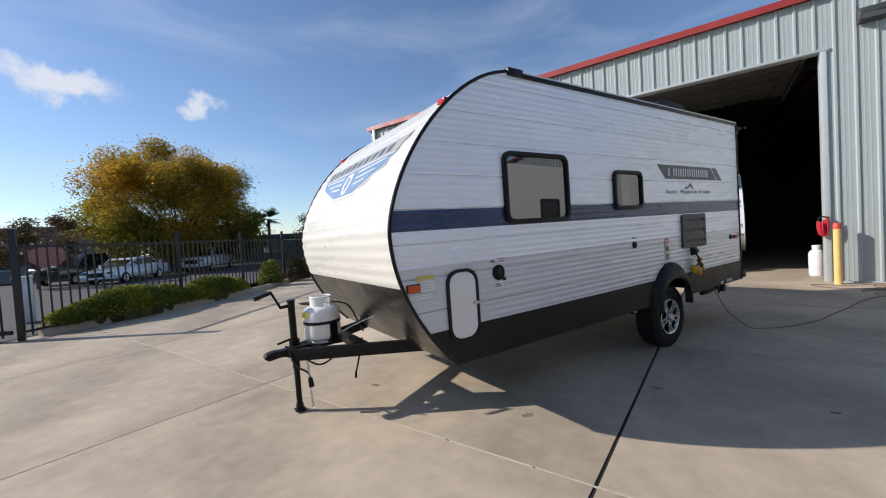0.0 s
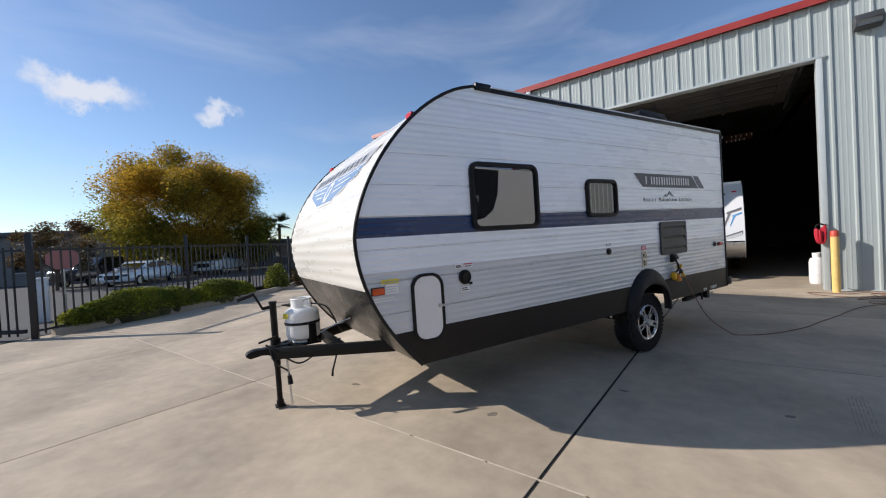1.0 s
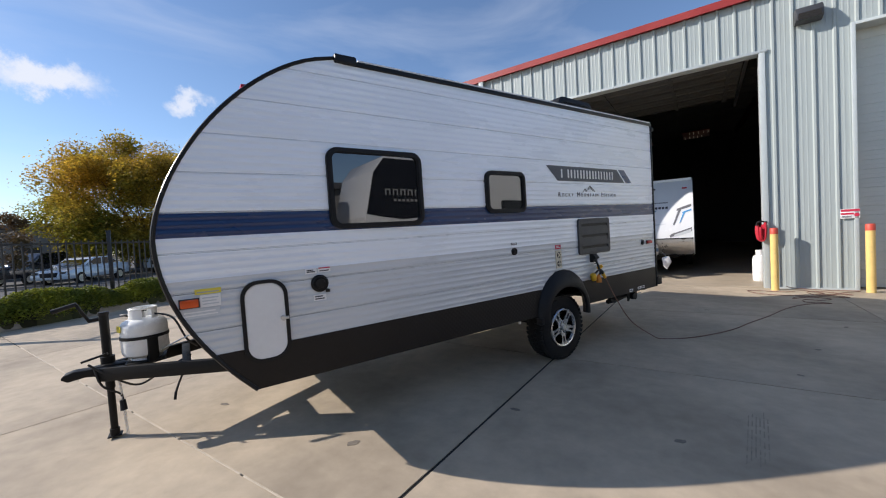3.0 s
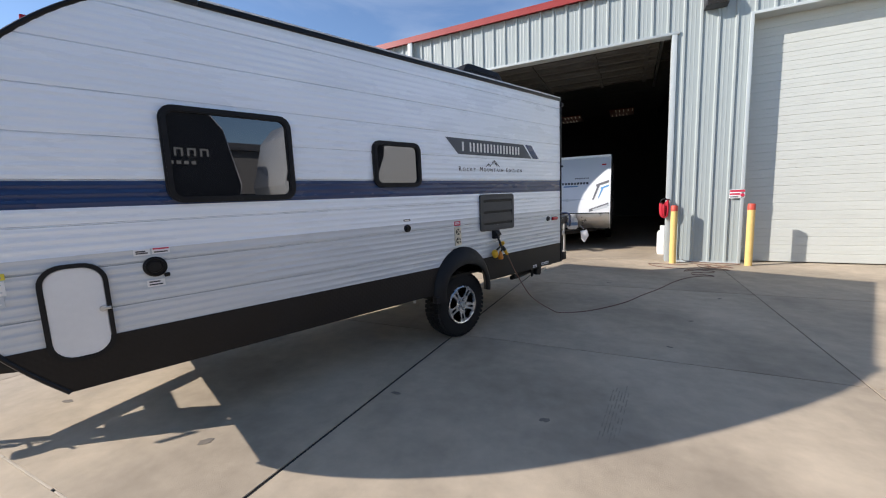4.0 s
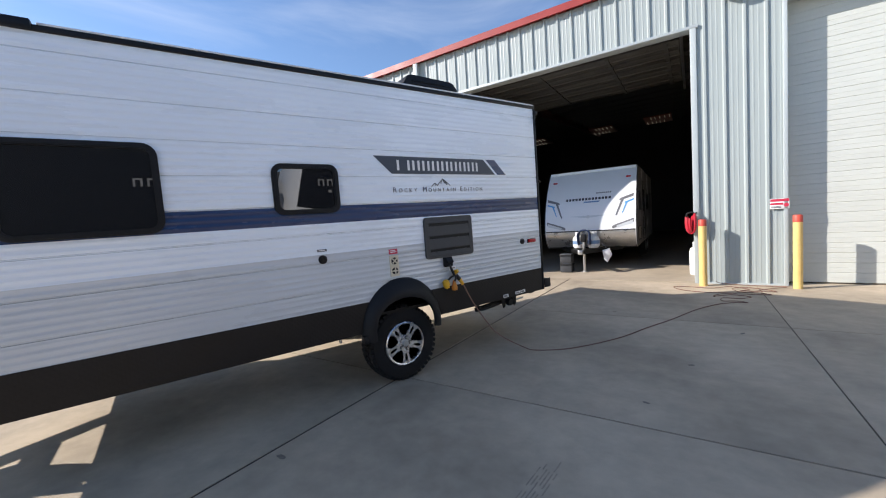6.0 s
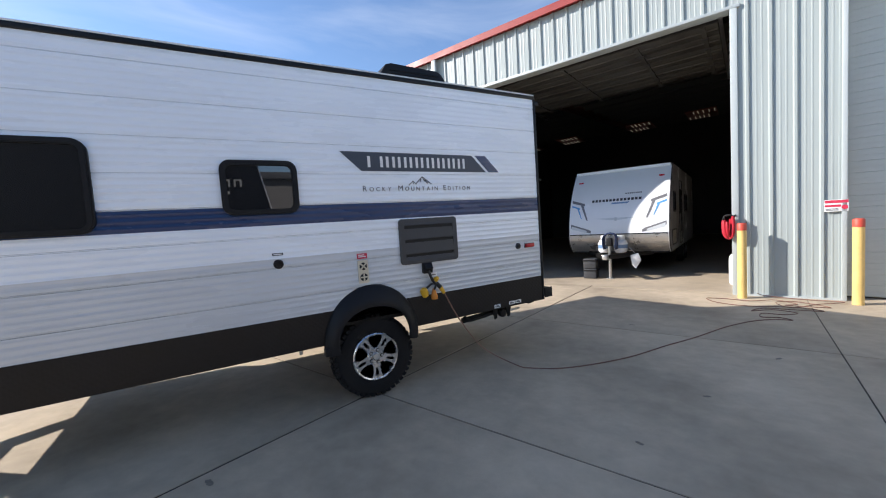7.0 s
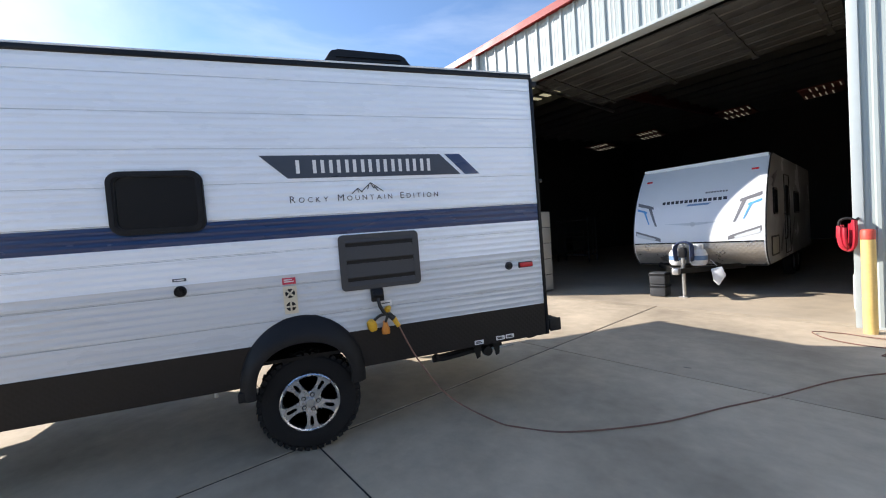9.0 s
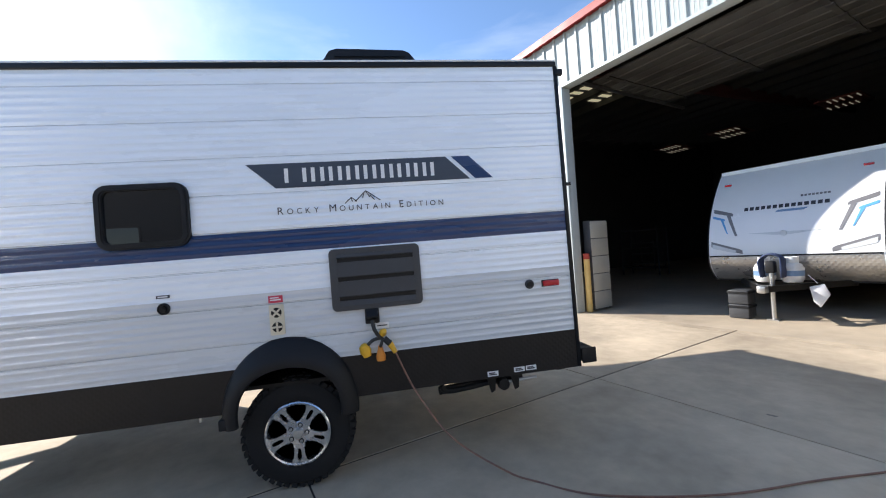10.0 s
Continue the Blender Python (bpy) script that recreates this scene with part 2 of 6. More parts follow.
for dull in (M_SKIRT, M_BLACK, M_BLACKTRIM, M_FRAMEIRON, M_RUBBER):
    dull.node_tree.nodes["Principled BSDF"].inputs["IOR"].default_value = 1.33
for sheet in (M_SIDE, M_SIDE_GREY, M_SIDE_BLUE):
    streaks(sheet, 0.4 if sheet is not M_SIDE_BLUE else 0.15)
    sheet.node_tree.nodes["Principled BSDF"].inputs["Coat IOR"].default_value = 1.85
    sheet.node_tree.nodes["Principled BSDF"].inputs["Coat Roughness"].default_value = 0.035


# ---- builders ----
def thing(name, m, label, category, group="", kind=""):
    ob = new(name)
    ob.empty_display_size = 0.2
    ob.matrix_world = m
    return tagged(ob, label, category, group, kind)


def mesh_from(name, bm, mat, smooth=40):
    bmesh.ops.recalc_face_normals(bm, faces=bm.faces[:])
    if smooth:
        for f in bm.faces:
            f.smooth = True
        for e in bm.edges:
            if len(e.link_faces) == 2 and e.calc_face_angle(0) > radians(smooth):
                e.smooth = False
    data = bpy.data.meshes.new(name)
    bm.to_mesh(data)
    bm.free()
    data.materials.append(mat)
    return data


def part(name, bm, mat, parent, label="", smooth=40):
    ob = new(name, mesh_from(name, bm, mat, smooth))
    ob.parent = parent
    return tagged(ob, label) if label else ob


def solo(name, bm, mat, label, category, group="", kind="", m=None, smooth=40):
    """A thing of one mesh."""
    ob = new(name, mesh_from(name, bm, mat, smooth))
    if m:
        ob.matrix_world = m
    return tagged(ob, label, category, group, kind)


def box(x0, x1, y0, y1, z0, z1, bevel=0.0, bm=None, seg=2):
    out = bm or bmesh.new()
    tmp = bmesh.new()
    bmesh.ops.create_cube(tmp, size=1)
    for v in tmp.verts:
        v.co = Vector(((x0 + x1) / 2 + v.co.x * (x1 - x0), (y0 + y1) / 2 + v.co.y * (y1 - y0), (z0 + z1) / 2 + v.co.z * (z1 - z0)))
    if bevel:
        bmesh.ops.bevel(tmp, geom=tmp.edges[:], offset=bevel, segments=seg, affect="EDGES", profile=0.5)
    return join(out, tmp)


def join(out, tmp, m=None):
    """Adds tmp to out, moved by m."""
    if m:
        tmp.transform(m)
    made = {v: out.verts.new(v.co) for v in tmp.verts}
    for f in tmp.faces:
        out.faces.new([made[v] for v in f.verts])
    tmp.free()
    return out


def prism(points, axis, a, b, bm=None, bevel=0.0):
    """A flat outline (two coordinates, in x, y, z order without the axis) drawn out along an axis from a to b."""
    out = bm or bmesh.new()
    tmp = bmesh.new()
    i = "xyz".index(axis)
    def at(p, c):
        q = list(p)
        q.insert(i, c)
        return Vector(q)
    lo = [tmp.verts.new(at(p, a)) for p in points]
    hi = [tmp.verts.new(at(p, b)) for p in points]
    n = len(points)
    tmp.faces.new(lo)
    tmp.faces.new(hi[::-1])
    for k in range(n):
        tmp.faces.new((lo[k], hi[k], hi[(k + 1) % n], lo[(k + 1) % n]))
    if bevel:
        bmesh.ops.recalc_face_normals(tmp, faces=tmp.faces[:])
        bmesh.ops.bevel(tmp, geom=tmp.edges[:], offset=bevel, segments=2, affect="EDGES", profile=0.5)
    return join(out, tmp)


def rounded(x0, x1, y0, y1, r, seg=6):
    """A rounded rectangle's outline."""
    pts = []
    for cx, cy, a0 in ((x1 - r, y1 - r, 0), (x0 + r, y1 - r, 90), (x0 + r, y0 + r, 180), (x1 - r, y0 + r, 270)):
        for k in range(seg + 1):
            a = radians(a0 + 90 * k / seg)
            pts.append((cx + r * math.cos(a), cy + r * math.sin(a)))
    return pts


def ring(outer, inner, axis, a, b, bm=None):
    """A frame between two outlines of as many points."""
    out = bm or bmesh.new()
    i = "xyz".index(axis)
    def at(p, c):
        q = list(p)
        q.insert(i, c)
        return out.verts.new(q)
    rows = [[at(p, c) for p in o] for o, c in ((outer, a), (outer, b), (inner, b), (inner, a))]
    n = len(outer)
    for r in range(4):
        s, t = rows[r], rows[(r + 1) % 4]
        for k in range(n):
            out.faces.new((s[k], s[(k + 1) % n], t[(k + 1) % n], t[k]))
    return out


def rod(p, q, r, r2=None, seg=12, bm=None):
    out = bm or bmesh.new()
    p, q = Vector(p), Vector(q)
    tmp = bmesh.new()
    bmesh.ops.create_cone(tmp, cap_ends=True, segments=seg, radius1=r, radius2=r if r2 is None else r2, depth=(q - p).length)
    turn = (q - p).to_track_quat("Z", "Y").to_matrix().to_4x4()
    return join(out, tmp, Matrix.Translation((p + q) / 2) @ turn)


def beam(p, q, wide, high, bm=None, bevel=0.0):
    """A square bar from p to q."""
    out = bm or bmesh.new()
    p, q = Vector(p), Vector(q)
    h = (q - p).length / 2
    tmp = box(-wide / 2, wide / 2, -high / 2, high / 2, -h, h, bevel)
    turn = (q - p).to_track_quat("Z", "Y").to_matrix().to_4x4()
    return join(out, tmp, Matrix.Translation((p + q) / 2) @ turn)


def smooth_path(points, steps=8):
    """A curve through the points."""
    pts = [Vector(p) for p in points]
    out = []
    for i in range(len(pts) - 1):
        p0, p1, p2, p3 = pts[max(i - 1, 0)], pts[i], pts[i + 1], pts[min(i + 2, len(pts) - 1)]
        for k in range(steps):
            t = k / steps
            out.append(0.5 * ((2 * p1) + (p2 - p0) * t + (2 * p0 - 5 * p1 + 4 * p2 - p3) * t * t + (3 * p1 - p0 - 3 * p2 + p3) * t ** 3))
    return out + [pts[-1]]


def tube(points, r, seg=8, bm=None):
    out = bm or bmesh.new()
    pts = [Vector(p) for p in points]
    rows, side = [], None
    for i, p in enumerate(pts):
        d = (pts[min(i + 1, len(pts) - 1)] - pts[max(i - 1, 0)]).normalized()
        if side is None:
            side = d.orthogonal().normalized()
        side = (side - d * side.dot(d)).normalized()
        up = d.cross(side)
        rows.append([out.verts.new(p + r * (math.cos(2 * math.pi * k / seg) * side + math.sin(2 * math.pi * k / seg) * up)) for k in range(seg)])
    for a, b in zip(rows, rows[1:]):
        for k in range(seg):
            out.faces.new((a[k], a[(k + 1) % seg], b[(k + 1) % seg], b[k]))
    out.faces.new(rows[0][::-1])
    out.faces.new(rows[-1])
    return out


def lathe(profile, m, seg=32, bm=None):
    """Turns (radius, height) rows round z, then moves them by m."""
    out = bm or bmesh.new()
    tmp = bmesh.new()
    rows = [[tmp.verts.new((r * math.cos(2 * math.pi * k / seg), r * math.sin(2 * math.pi * k / seg), h)) for k in range(seg)] for r, h in profile]
    for a, b in zip(rows, rows[1:]):
        for k in range(seg):
            tmp.faces.new((a[k], a[(k + 1) % seg], b[(k + 1) % seg], b[k]))
    if profile[0][0] > 1e-6:
        tmp.faces.new(rows[0][::-1])
    if profile[-1][0] > 1e-6:
        tmp.faces.new(rows[-1])
    bmesh.ops.remove_doubles(tmp, verts=tmp.verts[:], dist=1e-6)
    return join(out, tmp, m)


def text(words, size, m, mat, parent, name="lettering", depth=0.002, spacing=1.0):
    """Raised lettering in the built-in font, as a mesh."""
    cu = bpy.data.curves.new(name, "FONT")
    cu.body, cu.size, cu.extrude, cu.align_x, cu.align_y, cu.space_character = words, size, depth, "CENTER", "CENTER", spacing
    tmp = new(name, cu)
    data = bpy.data.meshes.new_from_object(tmp.evaluated_get(bpy.context.evaluated_depsgraph_get()))
    bpy.data.objects.remove(tmp)
    data.materials.clear()
    data.materials.append(mat)
    ob = new(name, data)
    ob.parent = parent
    ob.matrix_basis = m
    return ob


ON_SIDE = Matrix(((0, 0, 1, 0), (1, 0, 0, 0), (0, 1, 0, 0), (0, 0, 0, 1)))     # text flat in y, z, facing +x


# ---- trailer ----
T = pose(-2.372, 4.92, 0, 0.8, 0, 0)      # local: x 0 at the near side, y 0 at the axle, z up
REAR, FAR = 2.04, -2.44
FLOOR_Z, SKIRT_Z, GREY_Z, BLUE0, BLUE1, ROOF_Z = 0.575, 0.855, 1.335, 1.597, 1.745, 2.862


def nose(z):
    """How far forward the side reaches at a height: an arched brow over a tucked chin."""
    if z >= 1.58:
        k = min(1.0, (z - 1.58) / 1.275)
        return -2.47 - 1.165 * (1 - k ** 1.6) ** (1 / 1.6)
    return -3.635 + 0.48 * ((1.58 - z) / 1.005) ** 2


COURSE, BEADS = 0.244, 5
LEVELS = []
for c in range(-5, 6):
    base = BLUE1 + COURSE * c
    high = 0.0031
    LEVELS += [(base, -0.012), (base + 0.006, -0.012), (base + 0.009, 0.0)]
    for b in range(BEADS):
        mid = base + COURSE * (b + 0.6) / (BEADS + 0.1)
        LEVELS += [(mid - 0.014, 0.0), (mid - 0.007, 0.68 * high), (mid, high), (mid + 0.007, 0.68 * high), (mid + 0.014, 0.0)]
    LEVELS.append((base + COURSE - 0.002, 0.0015))


def ripple(z):
    """Relief of the lapped, beaded siding."""
    for (za, a), (zb, b) in zip(LEVELS, LEVELS[1:]):
        if za <= z <= zb:
            return a + (b - a) * (z - za) / (zb - za)
    return 0.0


def arch(z):
    """Half width of the wheel cut-out at a height."""
    h = z - 0.50
    return math.sqrt(max(0.0, 0.405 ** 2 - h * h)) if h > 0 else 0.405


def siding(z0, z1, relief=True, x=0.0):
    bm = bmesh.new()
    n = max(1, round((z1 - z0) / 0.03))
    levels = sorted({z0, z1, *[z for z, _ in LEVELS if z0 + 0.0015 < z < z1 - 0.0015]}) if relief else [z0 + (z1 - z0) * k / n for k in range(n + 1)]
    cut = z0 < 0.905
    rows = []
    for z in levels:
        dx = x + (ripple(z) if relief else 0.0)
        ys = [nose(z), -arch(z), arch(z), REAR] if cut and z < 0.905 else [nose(z), REAR]
        if len(ys) == 2 and cut:
            ys = [nose(z), 0.0, 0.0, REAR]
        rows.append([bm.verts.new((dx, y, z)) for y in ys])
    for a, b in zip(rows, rows[1:]):
        for k in range(0, len(a), 2):
            bm.faces.new((a[k], a[k + 1], b[k + 1], b[k]))
    return bm


trailer = thing("travel_trailer", T, "white and grey ribbed travel trailer with a dark blue stripe", "travel trailer")
zs = [BLUE1 + COURSE * k for k in range(-5, 6)]
bands = [(GREY_Z, SKIRT_Z, M_SIDE_GREY), (BLUE0, GREY_Z, M_SIDE), (BLUE1, BLUE0, M_SIDE_BLUE), (ROOF_Z - 0.01, BLUE1, M_SIDE)]
for top, low, mat in bands:
    cuts = sorted({low, top, *[z for z in zs if low + 0.03 < z < top - 0.03]})
    for a, b in zip(cuts, cuts[1:]):
        part("side_panel", siding(a, b), mat, trailer)
part("skirt", siding(FLOOR_Z, SKIRT_Z, False, 0.004), M_SKIRT, trailer, "black tread-plate skirt")
# front shell, roof, rear and floor
def shell(z0, z1, mat, name, amp, label=""):
    bm = bmesh.new()
    n = max(4, int((z1 - z0) / 0.02))
    rows = []
    for k in range(n + 1):
        z = z0 + (z1 - z0) * k / n
        y = nose(z) - amp * (0.5 + 0.5 * math.cos(2 * math.pi * z / 0.095))
        rows.append([bm.verts.new((x, y, z)) for x in (FAR + 0.01, -0.012)])
    for a, b in zip(rows, rows[1:]):
        bm.faces.new((a[0], a[1], b[1], b[0]))
    return part(name, bm, mat, trailer, label)


shell(1.20, ROOF_Z - 0.012, M_FRONT, "front_panel", 0.007, "cream-white ribbed front cap")
shell(FLOOR_Z, 1.20, M_GUARD, "front_rock_guard", 0.0, "dark tread-plate rock guard")
part("roof", box(FAR, -0.005, nose(ROOF_Z), REAR, ROOF_Z - 0.015, ROOF_Z + 0.005), M_WHITE, trailer)
part("rear_wall", box(FAR, -0.004, REAR - 0.02, REAR - 0.003, FLOOR_Z, ROOF_Z - 0.02), M_SIDE, trailer)
part("far_wall", prism([(nose(FLOOR_Z + (ROOF_Z - FLOOR_Z) * k / 40), FLOOR_Z + (ROOF_Z - FLOOR_Z) * k / 40) for k in range(41)] + [(REAR, ROOF_Z), (REAR, FLOOR_Z), (0.42, FLOOR_Z), (0.40, 0.74), (-1.85, 0.74), (-1.87, FLOOR_Z)], "x", FAR - 0.01, FAR), M_SIDE, trailer)
part("floor_pan", box(FAR + 0.02, -0.03, nose(FLOOR_Z) + 0.12, REAR - 0.02, 0.70, 0.725), M_FRAMEIRON, trailer)


def edge_trim(x, name="edge_trim"):
    path = [(x, nose(FLOOR_Z + (ROOF_Z - FLOOR_Z) * (k / 60) ** 0.8), FLOOR_Z + (ROOF_Z - FLOOR_Z) * (k / 60) ** 0.8) for k in range(61)]
    return part(name, tube(path, 0.014, 8), M_BLACKTRIM, trailer, "black edge moulding")


edge_trim(0.0)
edge_trim(FAR)
bm = box(-0.02, 0.016, -2.40, REAR + 0.005, ROOF_Z - 0.032, ROOF_Z + 0.004, 0.006)
box(-0.03, 0.03, -2.47, -2.30, ROOF_Z - 0.03, ROOF_Z + 0.03, 0.01, bm)
part("gutter_rail", bm, M_BLACKTRIM, trailer, "black roof gutter rail")
part("roof_edge", box(-0.03, 0.008, -2.28, REAR + 0.004, ROOF_Z + 0.006, ROOF_Z + 0.022, 0.005), M_WHITE, trailer, "white roof membrane edge")
part("corner_trim", box(-0.02, 0.012, REAR - 0.015, REAR + 0.014, FLOOR_Z, ROOF_Z - 0.03, 0.005), M_BLACKTRIM, trailer)
part("corner_bracket", box(-0.01, 0.024, REAR - 0.005, REAR + 0.05, ROOF_Z - 0.10, ROOF_Z - 0.055, 0.005), M_BLACKTRIM, trailer, "black corner bracket")
part("corner_hook", box(-0.01, 0.02, REAR + 0.01, REAR + 0.045, 1.93, 1.955, 0.004), M_BLACKTRIM, trailer)
for y, z, x in ((nose(2.56), 2.56, -0.06), (nose(2.56), 2.56, FAR + 0.1)):
    part("clearance_light", box(x - 0.05, x + 0.05, y - 0.035, y + 0.02, z - 0.02, z + 0.02, 0.008), M_REDLENS, trailer, "red clearance light")


# ---- ground and workshop ----
U0, DU, W0, DW = -0.58, 3.48, 2.385, 3.12
WALL_W = 11.75
FENCE = [Vector((-10.6, -2.7, 0)), Vector((-13.5, -0.2, 0)), Vector((-15.5, 1.6, 0))]
FDIR = (FENCE[2] - FENCE[0]).normalized()

solo("ground", box(-900, 900, -900, 900, -0.8, -0.17), M_DIRT, "dry brown earth running to the horizon", "ground", kind="structure", smooth=0)
inner = box(-11.5, 20, WALL_W + 0.2, WALL_W + 24, -0.3, -0.002)
solo("workshop_floor", inner, M_CONCRETE_IN, "sealed grey concrete floor inside the workshop", "floor", kind="structure", m=G, smooth=0)

BU0, BU1 = -11.6, 20.0
O1, O2, D1, D2, OH = -3.46, 1.94, 3.36, 8.7, 4.94


def ribbed(u0, u1, z0, z1, w=0.0):
    """Profiled steel sheet: deep ribs each 0.305 m with two shallow ones between."""
    line = []
    u = math.floor(u0 / 0.305) * 0.305
    while u < u1 + 0.3:
        for du, dw in ((0, 0), (0.018, -0.03), (0.052, -0.03), (0.07, 0), (0.135, 0), (0.146, -0.0025), (0.160, -0.0025), (0.168, 0), (0.215, 0), (0.223, -0.0025), (0.237, -0.0025), (0.245, 0)):
            line.append((u + du, dw))
        u += 0.305
    line = [p for p in line if u0 < p[0] < u1]
    line = [(u0, line[0][1])] + line + [(u1, line[-1][1])]
    bm = bmesh.new()
    lo = [bm.verts.new((a, w + b, z0)) for a, b in line]
    hi = [bm.verts.new((a, w + b, z1)) for a, b in line]
    for k in range(len(line) - 1):
        bm.faces.new((lo[k], lo[k + 1], hi[k + 1], hi[k]))
    return bm


BW = G @ pose(0, WALL_W, 0)
wall = thing("wall_front", BW, "pale blue-white ribbed steel workshop wall with red eave trim", "wall", kind="structure")
for u0, u1, z0, z1 in ((BU0, O1 - 0.1, 0.02, 6.08), (O1 - 0.1, O2 + 0.1, OH + 0.06, 6.08), (O2 + 0.1, D1 - 0.06, 0.02, 6.08), (D1 - 0.06, D2 + 0.06, OH + 0.16, 6.08), (D2 + 0.06, BU1, 0.02, 6.08)):
    part("steel_sheet", ribbed(u0, u1, z0, z1), M_WALL, wall, smooth=0)
    part("wall_core", box(u0, u1, 0.012, 0.19, z0, z1), M_INWALL_SHADED, wall, smooth=0)
for u in (O1 - 0.1, O2):
    part("jamb_trim", box(u, u + 0.1, -0.045, 0.21, 0, OH + 0.06, 0.004), M_TRIM, wall)
part("head_trim", box(O1, O2 + 0.14, -0.05, 0.21, OH, OH + 0.058, 0.004), M_TRIM, wall)
for u in (D1 - 0.06, D2):
    part("jamb_trim", box(u, u + 0.06, -0.045, 0.36, 0, OH + 0.16, 0.004), M_TRIM, wall)
part("head_trim", box(D1, D2, -0.05, 0.36, OH + 0.1, OH + 0.158, 0.004), M_TRIM, wall)
part("eave_trim", prism([(0.1, 6.22), (-0.13, 6.22), (-0.14, 6.06), (-0.10, 6.06), (-0.09, 6.1), (0.1, 6.1)], "x", BU0 - 0.12, BU1), M_RED, wall, "red steel eave gutter")
for u in (-4.55, BU0 + 0.25):
    part("downspout", box(u - 0.07, u + 0.07, -0.13, -0.035, 0.1, 6.08, 0.01), M_TRIM, wall, "white downspout")
part("base_trim", box(O2 + 0.1, D1 - 0.06, -0.038, 0.0, 0.0, 0.03), M_TRIM, wall)

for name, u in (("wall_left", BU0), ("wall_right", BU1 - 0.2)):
    solo(name, prism([(0.2, 0), (24.2, 0), (24.2, 8.1), (0.2, 6.1)], "x", u, u + 0.2), M_INWALL_SHADED, "grey inner wall of the workshop, darkened for the unlit interior", "wall", kind="structure", m=BW, smooth=0)
solo("wall_back", box(BU0 + 0.2, BU1 - 0.2, 24.0, 24.2, 0, 8.2), M_INWALL_SHADED, "grey inner back wall of the workshop, darkened for the unlit interior", "wall", kind="structure", m=BW, smooth=0)
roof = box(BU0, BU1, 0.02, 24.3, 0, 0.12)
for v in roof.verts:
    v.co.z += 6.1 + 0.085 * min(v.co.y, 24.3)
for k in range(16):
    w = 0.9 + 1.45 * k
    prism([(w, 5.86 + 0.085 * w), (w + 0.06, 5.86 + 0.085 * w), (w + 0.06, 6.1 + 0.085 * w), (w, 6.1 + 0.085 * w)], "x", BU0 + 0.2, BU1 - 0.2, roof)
solo("ceiling", roof, M_INSUL_SHADED, "insulated workshop roof with purlins, coloured dark for the unlit interior", "ceiling", kind="structure", m=BW, smooth=0)
for u in (-4.2, 3.0, 10.2):
    solo("rafter", prism([(0.25, 5.66), (24, 7.66), (24, 8.02), (0.25, 6.02)], "x", u - 0.09, u + 0.09), M_RUST, "dark red primed steel roof rafter", "beam", "roof rafters", m=BW)
    solo("column", box(u - 0.1, u + 0.1, 0.25, 0.5, 0, 5.6, 0.01), M_RUST, "dark red primed steel column", "column", "steel columns", m=BW)

# roll-up door, closed
door = thing("door_1", BW @ pose(0, 0.33, 0), "closed cream steel roll-up door", "door", kind="structure")
z = 0.02
while z < OH + 0.12:
    part("slat", prism([(-0.006, z), (-0.013, z + 0.008), (-0.014, z + 0.082), (-0.0105, z + 0.088), (-0.014, z + 0.094), (-0.013, z + 0.17), (-0.006, z + 0.178), (0.02, z + 0.178), (0.02, z)], "x", D1, D2), M_DOORW, door, smooth=0)
    z += 0.1785


# ---- trailer: side fittings ----
def side_plate(name, y0, y1, z0, z1, r, mat, x0=0.0, x1=0.012, parent=None, label=""):
    return part(name, prism(rounded(y0, y1, z0, z1, r, 4), "x", x0, x1), mat, parent or trailer, label)


def side_window(y0, y1, z0, z1, r, divide=None):
    frame_ob = part("window", ring(rounded(y0, y1, z0, z1, r), rounded(y0 + 0.042, y1 - 0.042, z0 + 0.038, z1 - 0.038, r * 0.6), "x", -0.01, 0.026), M_BLACK, trailer, "black-framed tinted window")
    mod = ring(rounded(y0 + 0.012, y1 - 0.012, z0 + 0.012, z1 - 0.012, r * 0.9), rounded(y0 + 0.032, y1 - 0.032, z0 + 0.03, z1 - 0.03, r * 0.65), "x", 0.024, 0.032)
    part("window_bezel", mod, M_BLACK, frame_ob)
    part("pane", prism(rounded(y0 + 0.037, y1 - 0.037, z0 + 0.033, z1 - 0.033, r * 0.6), "x", 0.004, 0.010), M_GLASS, frame_ob, "dark reflective glass", smooth=0)
    if divide:
        part("mullion", box(0.009, 0.02, divide - 0.012, divide + 0.012, z0 + 0.045, z1 - 0.045, 0.003), M_BLACK, frame_ob)


side_window(-2.59, -1.785, 1.605, 2.205, 0.085)
side_window(-1.08, -0.545, 1.685, 2.092, 0.075)

# baggage hatch
hatch = part("baggage_door", ring(rounded(-3.215, -2.925, 0.745, 1.292, 0.11), rounded(-3.193, -2.947, 0.767, 1.27, 0.092), "x", -0.005, 0.020), M_BLACK, trailer, "black-framed white baggage door")
part("door_leaf", prism(rounded(-3.19, -2.95, 0.77, 1.267, 0.09), "x", 0.0, 0.014), M_WHITE, hatch, smooth=0)
part("latch", lathe([(0.0, 0.0), (0.017, 0.0), (0.017, 0.016), (0.0, 0.018)], pose(0.014, -2.965, 1.02, 0, 90, 0), 16), M_STEEL, hatch, "round chrome latch")
part("latch_tongue", box(0.014, 0.034, -2.965, -2.93, 1.012, 1.03, 0.003), M_STEEL, hatch)

